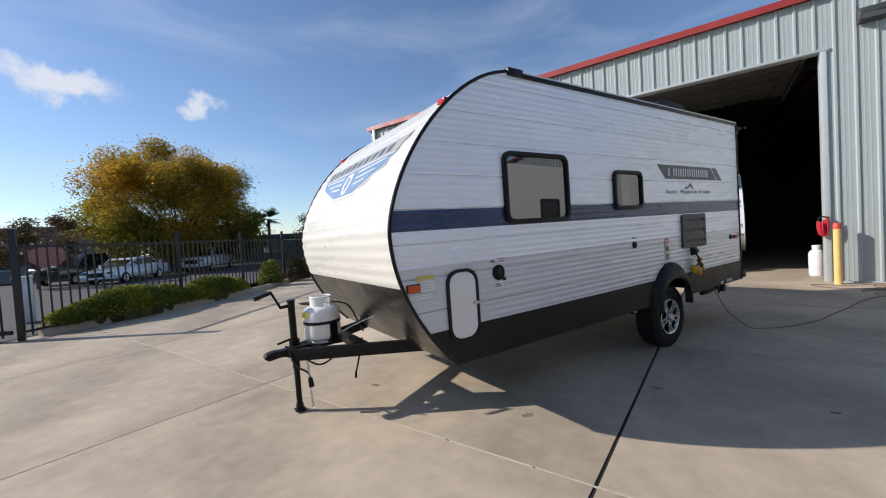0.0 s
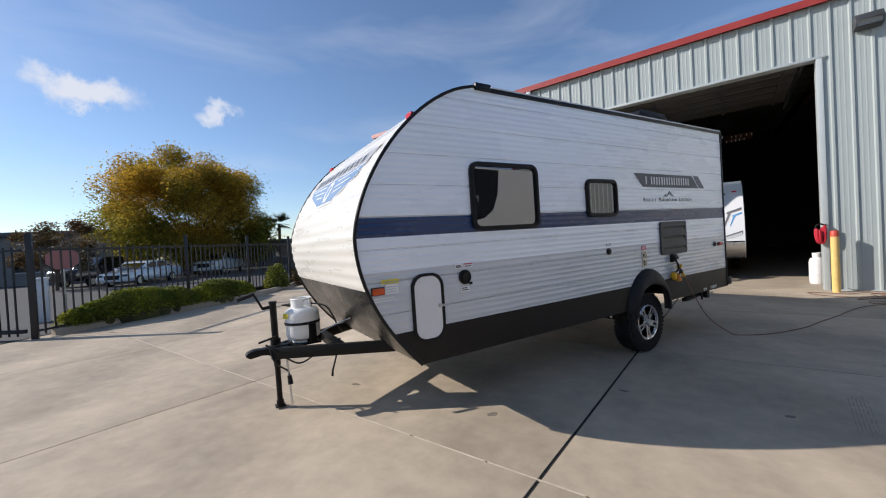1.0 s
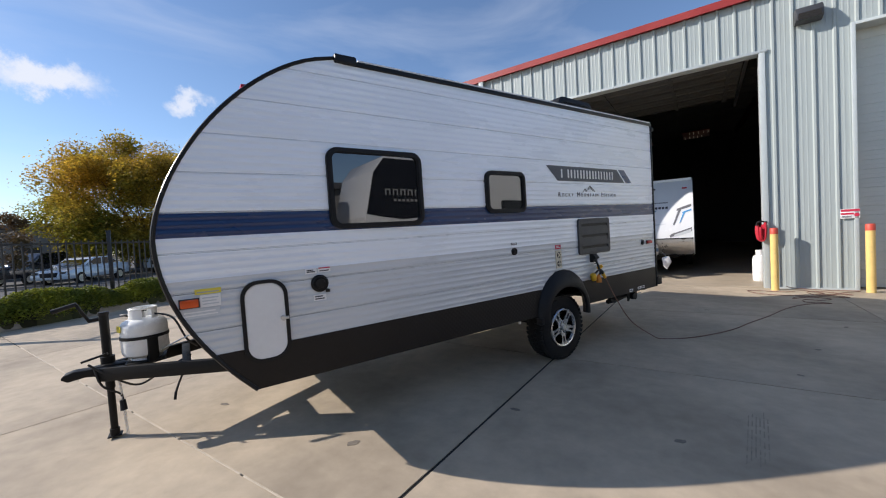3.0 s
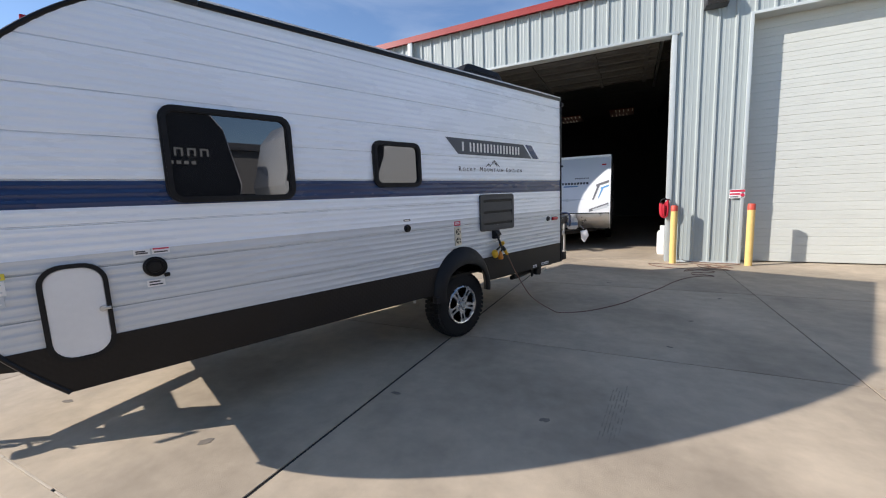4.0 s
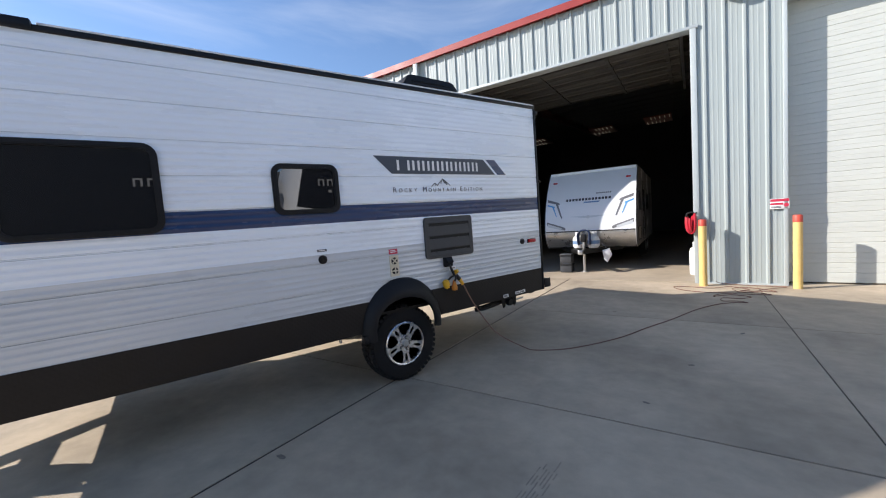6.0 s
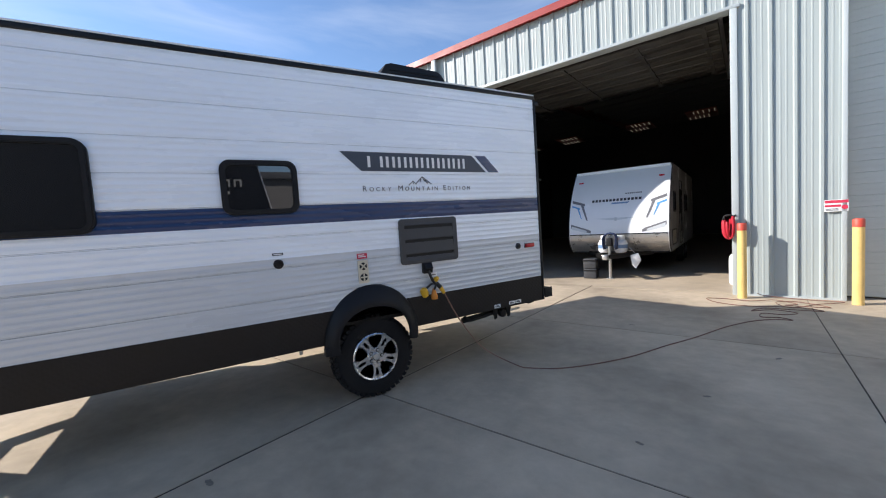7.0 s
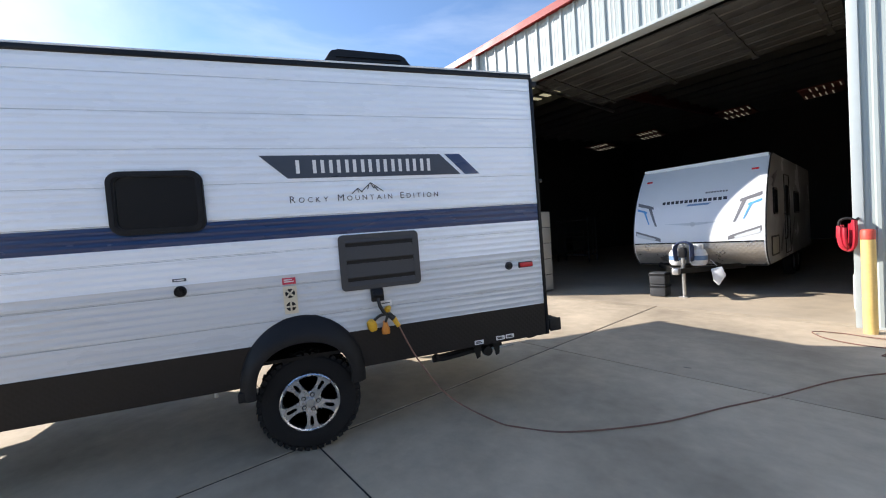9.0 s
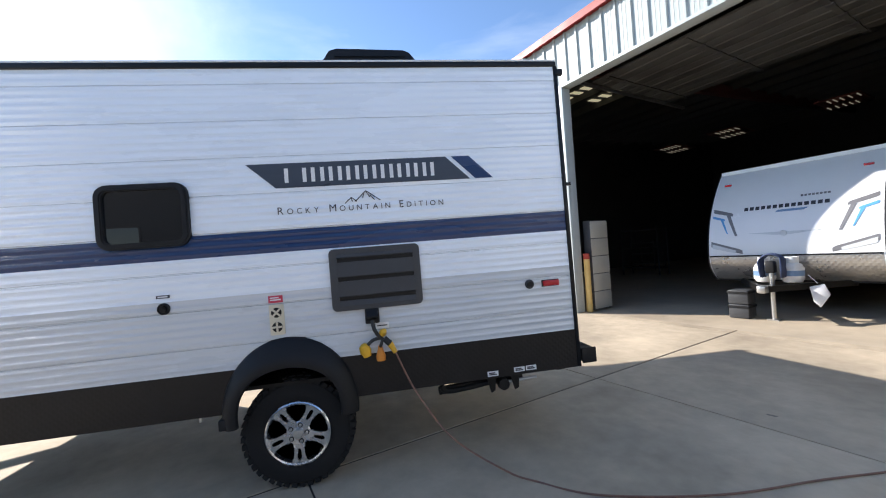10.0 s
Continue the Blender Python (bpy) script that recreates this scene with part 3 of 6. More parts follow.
# appliance vent
vent = part("appliance_vent", ring(rounded(0.295, 0.908, 1.165, 1.587, 0.035), rounded(0.345, 0.862, 1.20, 1.552, 0.02), "x", -0.01, 0.024), M_VENT, trailer, "dark grey louvred appliance vent")
part("vent_backing", box(-0.008, 0.002, 0.32, 0.89, 1.18, 1.57), M_BLACKTRIM, vent, smooth=0)
slots = (1.508, 1.378, 1.245)
# Black bars fill the slots, standing in for the shade between louvres.
for z in slots:
    part("vent_slot", box(0.002, 0.013, 0.344, 0.863, z - 0.018, z + 0.018), M_BLACKTRIM, vent, smooth=0)
edges = [1.56, *[z for c in slots for z in (c + 0.013, c - 0.013)], 1.19]
for z1, z0 in zip(edges[::2], edges[1::2]):
    part("louvre", prism([(0.004, z0 + 0.01), (0.020, z0), (0.026, z0 + 0.006), (0.020, z1), (0.004, z1)], "y", 0.343, 0.864), M_VENT, vent)


def round_port(y, z, r, name, mat=M_BLACK, label=""):
    ob = part(name, lathe([(0, 0), (r, 0), (r, 0.012), (r * 0.82, 0.018), (r * 0.78, 0.010), (0, 0.010)], pose(0.0, y, z, 0, 90, 0), 28), mat, trailer, label)
    part("hatch_lid", lathe([(0, 0), (r * 0.6, 0), (r * 0.55, 0.01), (0, 0.012)], pose(0.011, y, z, 0, 90, 0), 24), M_BLACKTRIM, ob)
    return ob


round_port(-2.70, 1.222, 0.062, "cable_port", M_BLACK, "round black cable hatch")
part("port_tab", box(0, 0.014, -2.66, -2.63, 1.152, 1.175, 0.004), M_BLACK, trailer)
round_port(-0.74, 1.293, 0.037, "water_port", M_BLACK, "round black filler cap")
round_port(1.70, 1.222, 0.034, "side_port", M_VENT, "round grey cable cap")


def sticker(y0, y1, z0, z1, mat, lines=(), ink=M_INK, head=None):
    """A label with bars for its unreadable print."""
    ob = part("sticker", box(0.0035, 0.0065, y0, y1, z0, z1), mat, trailer, smooth=0)
    if head:
        part("sticker_head", box(0.0065, 0.0078, y0 + 0.004, y1 - 0.004, z1 - 0.3 * (z1 - z0), z1 - 0.003), head, ob, smooth=0)
    for k, z in enumerate(lines):
        zc = z0 + z * (z1 - z0)
        part("print_bar", box(0.0065, 0.0075, y0 + 0.01, y1 - 0.012 - 0.012 * (k % 2), zc - 0.004, zc + 0.004), ink, ob, smooth=0)
    return ob


sticker(-2.795, -2.715, 1.297, 1.335, M_WHITE, (0.35, 0.65))
sticker(-2.705, -2.615, 1.30, 1.338, M_WHITE, (0.3,), head=M_STICK_R)
sticker(-2.75, -2.66, 1.10, 1.142, M_WHITE, (0.3, 0.7))
sticker(-3.455, -3.315, 1.245, 1.278, M_STICK_Y, (0.4,), M_BADGE_GREY)
sticker(-3.43, -3.32, 1.165, 1.24, M_WHITE, (0.25, 0.5, 0.75), M_DECAL_PALE)
sticker(-3.53, -3.33, 1.105, 1.16, M_DECAL_PALE, (0.3, 0.65), M_WHITE)
sticker(-0.78, -0.70, 1.36, 1.38, M_DECAL_DARK, (0.5,), M_WHITE)
sticker(-0.112, -0.022, 1.265, 1.312, M_STICK_R, (0.4, 0.7), M_WHITE)
sticker(0.57, 0.66, 1.02, 1.06, M_WHITE, (0.5,))
sticker(1.33, 1.41, 0.588, 0.624, M_WHITE, (0.35, 0.65))
sticker(1.53, 1.61, 0.596, 0.63, M_WHITE, (0.35, 0.65))
sticker(1.62, 1.70, 0.598, 0.632, M_WHITE, (0.35, 0.65))

panel = side_plate("drain_panel", -0.112, -0.02, 1.052, 1.252, 0.006, M_CREAM, -0.002, 0.012, label="cream plate with two round vents")
for z in (1.20, 1.105):
    part("drain_vent", lathe([(0, 0), (0.033, 0), (0.033, 0.005), (0, 0.006)], pose(0.011, -0.066, z, 0, 90, 0), 20), M_BLACKTRIM, panel)
    for turn in (45, 135) if z > 1.15 else (0, 90):
        bar = box(-0.003, 0.003, -0.032, 0.032, -0.006, 0.006)
        bar.transform(pose(0.019, -0.066, z, turn, 0, 0))
        part("vent_bar", bar, M_CREAM, panel)


def marker(y0, y1, z0, z1, mat, label):
    ob = part("marker_light", box(0, 0.008, y0 - 0.006, y1 + 0.006, z0 - 0.005, z1 + 0.005, 0.003), M_BLACK, trailer, label)
    part("lens", box(0.007, 0.028, y0, y1, z0, z1, 0.008), mat, ob)


marker(-3.535, -3.44, 1.172, 1.222, M_AMBER, "amber side marker light")
marker(1.80, 1.925, 1.198, 1.238, M_REDLENS, "red side marker light")

# side graphic: slanted dark panel with a pale bar mark, a mountain and the edition's name
graphic = part("graphic_panel", prism([(-0.19, 2.187), (1.15, 2.187), (1.32, 2.022), (-0.01, 2.022)], "x", 0.0035, 0.0058), M_DECAL_DARK, trailer, "slanted charcoal graphic panel", smooth=0)
part("graphic_tip", prism([(1.19, 2.187), (1.32, 2.187), (1.49, 2.022), (1.36, 2.022)], "x", 0.0035, 0.0058), M_SIDE_BLUE, trailer, smooth=0)
for k in range(9):
    y = 0.05 + k * 0.1165
    for stem in ((0.0,) if k == 0 else (0.0, 0.056)):
        part("mark_bar", box(0.0058, 0.0072, y + stem, y + stem + 0.025, 2.056, 2.152), M_WHITE, graphic, smooth=0)
bm = bmesh.new()
for y0, z0, y1, z1 in ((0.43, 1.895, 0.475, 1.935), (0.475, 1.935, 0.51, 1.905), (0.50, 1.905, 0.575, 1.975), (0.575, 1.975, 0.67, 1.905), (0.575, 1.97, 0.60, 1.93), (0.56, 1.955, 0.55, 1.925), (0.60, 1.945, 0.63, 1.91), (0.475, 1.93, 0.48, 1.905)):
    beam((0.0055, y0, z0), (0.0055, y1, z1), 0.003, 0.006, bm)
part("mountain_line", bm, M_INK, trailer, "thin dark mountain outline", smooth=0)
for words, y0, y1 in (("ROCKY", -0.01, 0.255), ("MOUNTAIN", 0.325, 0.735), ("EDITION", 0.80, 1.11)):
    row = []
    for k, ch in enumerate(words):
        line = text(ch, 0.070 if k == 0 else 0.053, Matrix.Identity(4), M_INK, trailer, "letter", 0.001)
        xs = [v.co.x for v in line.data.vertices]
        row.append((line, (min(xs) + max(xs)) / 2, max(xs) - min(xs)))
    gap = (y1 - y0 - sum(w for _, _, w in row)) / (len(row) - 1)
    y = y0
    for k, (line, mid, wide) in enumerate(row):
        line.matrix_basis = Matrix.Translation((0.0055, y + wide / 2, 1.867 if k == 0 else 1.862)) @ ON_SIDE @ Matrix.Translation((-mid, 0, 0))
        y += wide + gap

# front badge: wing-shaped emblem of plain pieces, laid on the arched front
def front_patch(points, mat, name, lift, parent=None):
    """A thin piece on the front's arch, from a convex outline in x, z."""
    bm = bmesh.new()
    zlo, zhi = min(p[1] for p in points), max(p[1] for p in points)
    rows = []
    for k in range(13):
        z = zlo + (zhi - zlo) * k / 12
        zz = min(max(z, zlo + 1e-4), zhi - 1e-4)
        xs = []
        for (xa, za), (xb, zb) in zip(points, points[1:] + points[:1]):
            if (za - zz) * (zb - zz) < 0:
                xs.append(xa + (xb - xa) * (zz - za) / (zb - za))
        rows.append([bm.verts.new((x, nose(z) - lift, z + lift * 0.3)) for x in (min(xs), max(xs))])
    for a, b in zip(rows, rows[1:]):
        bm.faces.new((a[0], a[1], b[1], b[0]))
    return part(name, bm, mat, parent or trailer)


badge = front_patch([(-2.27, 2.37), (-0.17, 2.37), (-0.40, 2.13), (-0.95, 1.965), (-1.49, 1.965), (-2.04, 2.13)], M_WHITE, "front_badge", 0.007)
tagged(badge, "blue and silver winged badge")
front_patch([(-2.24, 2.355), (-0.20, 2.355), (-0.305, 2.235), (-2.135, 2.235)], M_BADGE_GREY, "badge_field", 0.009, badge)
front_patch([(-2.12, 2.222), (-0.32, 2.222), (-0.42, 2.14), (-0.96, 1.985), (-1.48, 1.985), (-2.02, 2.14)], M_DECAL_BLUE, "badge_field", 0.0092, badge)
for k in range(10):
    x = -2.06 + k * 0.168
    tall = 0.016 if k in (0, 4) else 0.0
    front_patch([(x + 0.03, 2.325 + tall), (x + 0.06, 2.325 + tall), (x + 0.045, 2.255 - tall / 2), (x + 0.015, 2.255 - tall / 2)], M_DECAL_DARK, "mark_bar", 0.011, badge)
    front_patch([(x + 0.085, 2.325), (x + 0.115, 2.325), (x + 0.10, 2.255), (x + 0.07, 2.255)], M_DECAL_DARK, "mark_bar", 0.011, badge)
for k in range(3):
    z = 2.19 - 0.055 * k
    for sgn in (-1, 1):
        x0, x1 = -1.22 + sgn * 0.19, -1.22 + sgn * (0.80 - 0.17 * k)
        front_patch([(x0, z), (x1, z + 0.012), (x1, z + 0.002), (x0, z - 0.016)], M_WHITE, "badge_stripe", 0.011, badge)
front_patch([(-1.29, 2.20), (-1.15, 2.20), (-1.12, 2.093), (-1.17, 2.0), (-1.27, 2.0), (-1.32, 2.093)], M_WHITE, "badge_emblem", 0.0112, badge)
front_patch([(-1.26, 2.165), (-1.18, 2.165), (-1.17, 2.093), (-1.20, 2.035), (-1.24, 2.035), (-1.27, 2.093)], M_DECAL_BLUE, "badge_emblem", 0.0122, badge)

# roof vent cover
bm = prism([(0.30, 2.86), (1.05, 2.86), (1.04, 2.97), (0.98, 3.05), (0.93, 3.07), (0.44, 3.082), (0.38, 3.065), (0.31, 2.96)], "x", -0.72, -0.2, bevel=0.02)
cover = part("roof_vent", bm, M_BLACK, trailer, "black roof vent cover")
for k in range(4):
    part("vent_fin", box(-0.2, -0.19, 0.42, 0.94, 2.92 + 0.03 * k, 2.93 + 0.03 * k), M_BLACKTRIM, cover)

# wheel arch
HUBZ, TYRE_R = 0.372, 0.372
def arc_band(section, a0=-8, a1=188, n=40, cz=0.55):
    """A flared arch swept from a cross-section of radius and reach."""
    out = bmesh.new()
    rows = []
    for k in range(n + 1):
        a = radians(a0 + (a1 - a0) * k / n)
        drop = 0.065 * max(0.0, math.sin(a))
        rows.append([out.verts.new((x, r * math.cos(a) * 0.90 - 0.015, cz + (r - drop * (x > 0.05)) * math.sin(a))) for r, x in section])
    m = len(section)
    for a, b in zip(rows, rows[1:]):
        for k in range(m):
            out.faces.new((a[k], a[(k + 1) % m], b[(k + 1) % m], b[k]))
    out.faces.new(rows[0])
    out.faces.new(rows[-1][::-1])
    return out


flare = arc_band([(0.482, -0.01), (0.480, 0.012), (0.465, 0.035), (0.425, 0.075), (0.385, 0.09), (0.362, 0.085), (0.355, 0.06), (0.40, -0.01)])
box(-0.01, 0.06, -0.455, -0.375, 0.49, 0.56, 0.008, flare)
part("fender_flare", flare, M_BLACK, trailer, "wide black plastic fender flare")
well = bmesh.new()
rows = []
for k in range(25):
    a = math.pi * k / 24
    rows.append([well.verts.new((x, 0.41 * math.cos(a), 0.66 + 0.30 * math.sin(a))) for x in (-0.5, 0.0)])
for a, b in zip(rows, rows[1:]):
    well.faces.new((a[0], a[1], b[1], b[0]))
well.faces.new([r[0] for r in rows])
part("wheel_well", well, M_FRAMEIRON, trailer)


def wheel(x, flip):
    """Split-spoke alloy wheel on a lugged all-terrain tyre."""
    m = pose(x, 0, HUBZ, 0, 90 if not flip else -90, 0)
    barrel = part("wheel", lathe([(0.205, -0.2), (0.2, -0.05), (0.192, -0.03), (0.185, -0.12), (0.06, -0.13), (0.0, -0.13)], m, 40), M_ALLOYDARK, trailer, "split-spoke alloy wheel with all-terrain tyre")
    R = TYRE_R
    tyre = lathe([(0.2, -0.225), (0.27, -0.24), (0.33, -0.225), (0.356, -0.20), (0.362, -0.18), (0.362, -0.055), (0.356, -0.035), (0.33, -0.008), (0.27, 0.006), (0.225, -0.002), (0.2, -0.02)], m, 56)
    tread = bmesh.new()
    for k in range(44):
        a = 2 * math.pi * k / 44
        for h0, h1, off in ((-0.06, -0.012, 0), (-0.112, -0.07, 0.5), (-0.165, -0.122, 0), (-0.22, -0.175, 0.5)):
            b = a + off * 2 * math.pi / 44
            lug = box(-0.014, 0.014, -0.018, 0.018, h0, h1)
            turn = Matrix.Rotation(b, 4, "Z") @ pose(R - 0.0135 if h0 > -0.2 and h1 < -0.02 else R - 0.02, 0, 0, 0, 0, 10 if off else -10)
            join(tread, lug, m @ turn)
    part("tyre", tyre, M_RUBBER, barrel, "black lugged all-terrain tyre", smooth=30)
    tagged(part("tread", tread, M_RUBBER, barrel, smooth=0), kind="stuff")
    rim = lathe([(0.193, -0.03), (0.214, -0.012), (0.214, 0.004), (0.206, 0.010), (0.196, 0.006), (0.186, -0.02)], m, 48)
    lathe([(0.0, -0.03), (0.080, -0.03), (0.080, -0.010), (0.073, -0.003), (0.045, -0.006), (0.0, -0.006)], m, 40, rim)
    for k in range(5):
        a = 2 * math.pi * k / 5
        for sgn in (-1, 1):
            spoke = prism([(0.05, sgn * 0.034), (0.05, 0.0), (0.100, 0.0), (0.108, sgn * 0.009), (0.130, sgn * 0.0125), (0.160, sgn * 0.0135), (0.174, sgn * 0.009), (0.178, 0.0), (0.200, 0.0), (0.200, sgn * 0.080), (0.190, sgn * 0.060), (0.176, sgn * 0.046), (0.155, sgn * 0.038), (0.13, sgn * 0.034), (0.10, sgn * 0.032), (0.085, sgn * 0.038)], "z", -0.035, -0.006)
            for v in spoke.verts:
                v.co.z += 0.012 * (v.co.x / 0.2) ** 2
            join(rim, spoke, m @ Matrix.Rotation(a, 4, "Z"))
    part("rim", rim, M_ALLOY, barrel, "machined silver split-spoke rim")
    cap = lathe([(0.0, 0.0), (0.03, 0.0), (0.034, 0.012), (0.028, 0.022), (0.0, 0.024)], m @ pose(0, 0, -0.004), 24)
    for k in range(5):
        a = 2 * math.pi * k / 5 + math.pi / 2
        lathe([(0.0, 0.0), (0.011, 0.0), (0.010, 0.014), (0.0, 0.016)], m @ pose(0.056 * math.cos(a), 0.056 * math.sin(a), -0.006), 8, cap)
    part("hub_cap", cap, M_STEEL, barrel)
    for k in range(5):
        a = 2 * math.pi * k / 5 + math.pi / 2
        part("lug_recess", lathe([(0.012, 0.0), (0.0165, 0.0), (0.0165, 0.0035), (0.012, 0.0035)], m @ pose(0.056 * math.cos(a), 0.056 * math.sin(a), -0.0065), 14), M_ALLOYDARK, barrel)


wheel(-0.03, False)
wheel(FAR + 0.03, True)
part("axle", rod((-0.2, 0, HUBZ), (FAR + 0.2, 0, HUBZ), 0.038), M_FRAMEIRON, trailer)
for x in (-0.42, FAR + 0.42):
    part("chassis_rail", box(x - 0.03, x + 0.03, -3.0, REAR - 0.05, 0.60, 0.70, 0.004), M_FRAMEIRON, trailer)
    part("leaf_spring", tube(smooth_path([(x, -0.36, 0.50), (x, -0.18, 0.44), (x, 0, 0.42), (x, 0.18, 0.44), (x, 0.36, 0.50)], 4), 0.025, 6), M_FRAMEIRON, trailer)
part("drain_pipe", rod((-0.10, -0.62, 0.575), (-0.10, -0.62, 0.515), 0.014), M_STEEL, trailer)
part("sewer_pipe", rod((-0.3, -0.55, 0.545), (-0.3, -1.3, 0.545), 0.03), M_WHITE, trailer)

# rear bumper and folded stabiliser
bumper = part("bumper", box(FAR + 0.02, 0.0, REAR + 0.03, REAR + 0.135, 0.60, 0.70, 0.008), M_FRAMEIRON, trailer, "black square-tube rear bumper")
part("bumper_cap", box(0.0, 0.01, REAR + 0.025, REAR + 0.14, 0.593, 0.707, 0.006), M_BLACK, bumper)
for x in (-0.25, FAR + 0.25):
    part("bumper_arm", box(x - 0.03, x + 0.03, REAR - 0.2, REAR + 0.05, 0.55, 0.65, 0.004), M_FRAMEIRON, trailer)
stab = part("stabiliser_jack", beam((-0.10, 0.98, 0.50), (-0.10, 1.62, 0.535), 0.045, 0.05, None, 0.006), M_FRAMEIRON, trailer, "folded black stabiliser jack")
part("jack_arm", tube(smooth_path([(-0.08, 1.0, 0.54), (-0.08, 1.04, 0.50), (-0.08, 1.2, 0.505), (-0.08, 1.42, 0.53)], 5), 0.022, 10), M_FRAMEIRON, stab)
part("jack_hub", lathe([(0, -0.03), (0.04, -0.03), (0.045, 0), (0.04, 0.03), (0, 0.035)], pose(-0.03, 1.45, 0.515, 0, 90, 0), 18), M_FRAMEIRON, stab)
for y in (1.36, 1.54):
    part("jack_bracket", prism([(y - 0.03, 0.575), (y + 0.04, 0.575), (y + 0.03, 0.47), (y + 0.0, 0.455)], "x", -0.05, -0.035), M_FRAMEIRON, stab)
part("jack_screw", rod((-0.06, 1.5, 0.515), (-0.06, 1.72, 0.52), 0.011), M_STEEL, stab)
part("hook", tube(smooth_path([(-0.12, 1.86, 0.575), (-0.12, 1.92, 0.54), (-0.12, 2.02, 0.555), (-0.12, 2.05, 0.58)], 4), 0.014, 8), M_FRAMEIRON, trailer)

# tongue
CX, TY = -1.235, -4.30           # middle of the trailer; tip of the tongue
tongue = part("tongue_frame", beam((CX + 0.05, TY + 0.20, 0.605), (-0.36, -2.75, 0.605), 0.05, 0.105, None, 0.006), M_FRAMEIRON, trailer, "black steel A-frame tongue")
part("tongue_beam", beam((CX - 0.05, TY + 0.20, 0.605), (FAR + 0.36, -2.75, 0.605), 0.05, 0.105, None, 0.006), M_FRAMEIRON, tongue)
part("cross_beam", box(-1.58, -0.89, -3.56, -3.50, 0.55, 0.65, 0.004), M_FRAMEIRON, tongue)
part("coupler", prism([(TY - 0.02, 0.615), (TY + 0.0, 0.645), (TY + 0.06, 0.66), (TY + 0.14, 0.655), (TY + 0.24, 0.668), (TY + 0.38, 0.66), (TY + 0.38, 0.575), (TY + 0.20, 0.585), (TY + 0.12, 0.60), (TY + 0.02, 0.585)], "x", CX - 0.05, CX + 0.05, bevel=0.012), M_FRAMEIRON, tongue, "black ball coupler")
part("coupler_latch", beam((CX, TY + 0.10, 0.71), (CX + 0.02, TY + 0.26, 0.75), 0.025, 0.015), M_FRAMEIRON, tongue)
part("tank_tray", box(CX - 0.16, CX + 0.16, -3.93, -3.67, 0.648, 0.662, 0.003), M_FRAMEIRON, tongue)
jack = part("tongue_jack", rod((CX - 0.04, -4.05, 0.46), (CX - 0.04, -4.05, 1.06), 0.031, seg=20), M_FRAMEIRON, trailer, "black crank-handled tongue jack")
part("inner_tube", rod((CX - 0.04, -4.05, 0.09), (CX - 0.04, -4.05, 0.5), 0.025, seg=18), M_FRAMEIRON, jack)
part("foot_plate", box(CX - 0.085, CX + 0.005, -4.095, -4.005, 0.071, 0.082, 0.003), M_FRAMEIRON, jack)
part("foot_pin", rod((CX - 0.04, -4.05, 0.071), (CX - 0.04, -4.05, 0.13), 0.033, seg=14), M_FRAMEIRON, jack)
part("jack_collar", lathe([(0.034, -0.03), (0.046, -0.03), (0.046, 0.03), (0.034, 0.03)], pose(CX - 0.04, -4.05, 0.69), 18), M_FRAMEIRON, jack)
part("jack_cap", rod((CX - 0.04, -4.05, 1.05), (CX - 0.04, -4.05, 1.075), 0.036, seg=18), M_BLACK, jack)
part("crank_arm", beam((CX - 0.05, -4.135, 1.005), (CX - 0.05, -4.21, 1.165), 0.024, 0.02, None, 0.004), M_FRAMEIRON, jack)
part("crank_shaft", rod((CX - 0.045, -4.05, 1.025), (CX - 0.05, -4.145, 1.015), 0.017, 0.014, 12), M_FRAMEIRON, jack)
part("crank_handle", rod((CX - 0.05, -4.20, 1.16), (CX - 0.05, -4.345, 1.12), 0.015, 0.019, 12), M_BLACK, jack)
# tongue wiring
for k, pts in enumerate(([(CX + 0.07, -4.12, 0.66), (CX + 0.09, -4.08, 0.52), (CX + 0.06, -3.98, 0.42), (CX + 0.09, -3.97, 0.37)],
                         [(CX + 0.08, -4.15, 0.70), (CX + 0.10, -4.0, 0.56), (CX + 0.08, -3.86, 0.47), (CX + 0.12, -3.70, 0.55), (CX + 0.2, -3.5, 0.66)],
                         [(CX + 0.25, -3.55, 0.56), (CX + 0.3, -3.6, 0.46), (CX + 0.3, -3.62, 0.40)],
                         [(CX + 0.05, -3.72, 1.02), (CX + 0.16, -3.60, 0.98), (CX + 0.2, -3.52, 0.80), (CX + 0.1, -3.45, 0.70)],
                         [(CX + 0.1, -3.70, 0.72), (CX + 0.2, -3.55, 0.80), (CX + 0.3, -3.42, 0.86)],
                         [(CX - 0.16, -3.84, 0.98), (CX - 0.2, -3.93, 1.0), (CX - 0.1, -3.95, 1.02), (CX - 0.02, -3.84, 1.02)])):
    part("tongue_cable", tube(smooth_path(pts), 0.008 if k != 4 else 0.006, 8), M_CORDBLACK if k != 4 else M_DECAL_PALE, trailer)
part("connector_plug", rod((CX + 0.09, -3.97, 0.38), (CX + 0.10, -3.965, 0.30), 0.02, 0.024, 12), M_BLACK, trailer, "black seven-pin connector plug")
part("breakaway_plug", rod((CX + 0.3, -3.62, 0.41), (CX + 0.31, -3.63, 0.35), 0.009, 0.011, 10), M_BLACK, trailer)
for k in range(26):
    link = bmesh.new()
    ang = 90 * (k % 2)
    pts = [(0.009 * math.cos(a), 0, 0.015 * math.sin(a)) for a in [2 * math.pi * j / 10 for j in range(11)]]
    tube(pts, 0.0028, 5, link)
    s = k / 25
    link.transform(pose(CX + 0.07 + 0.004 * math.sin(7 * s), -3.98 + 0.02 * s, 0.58 - 0.47 * s, 0, 0, ang))
    part("chain_link", link, M_STEEL, trailer)

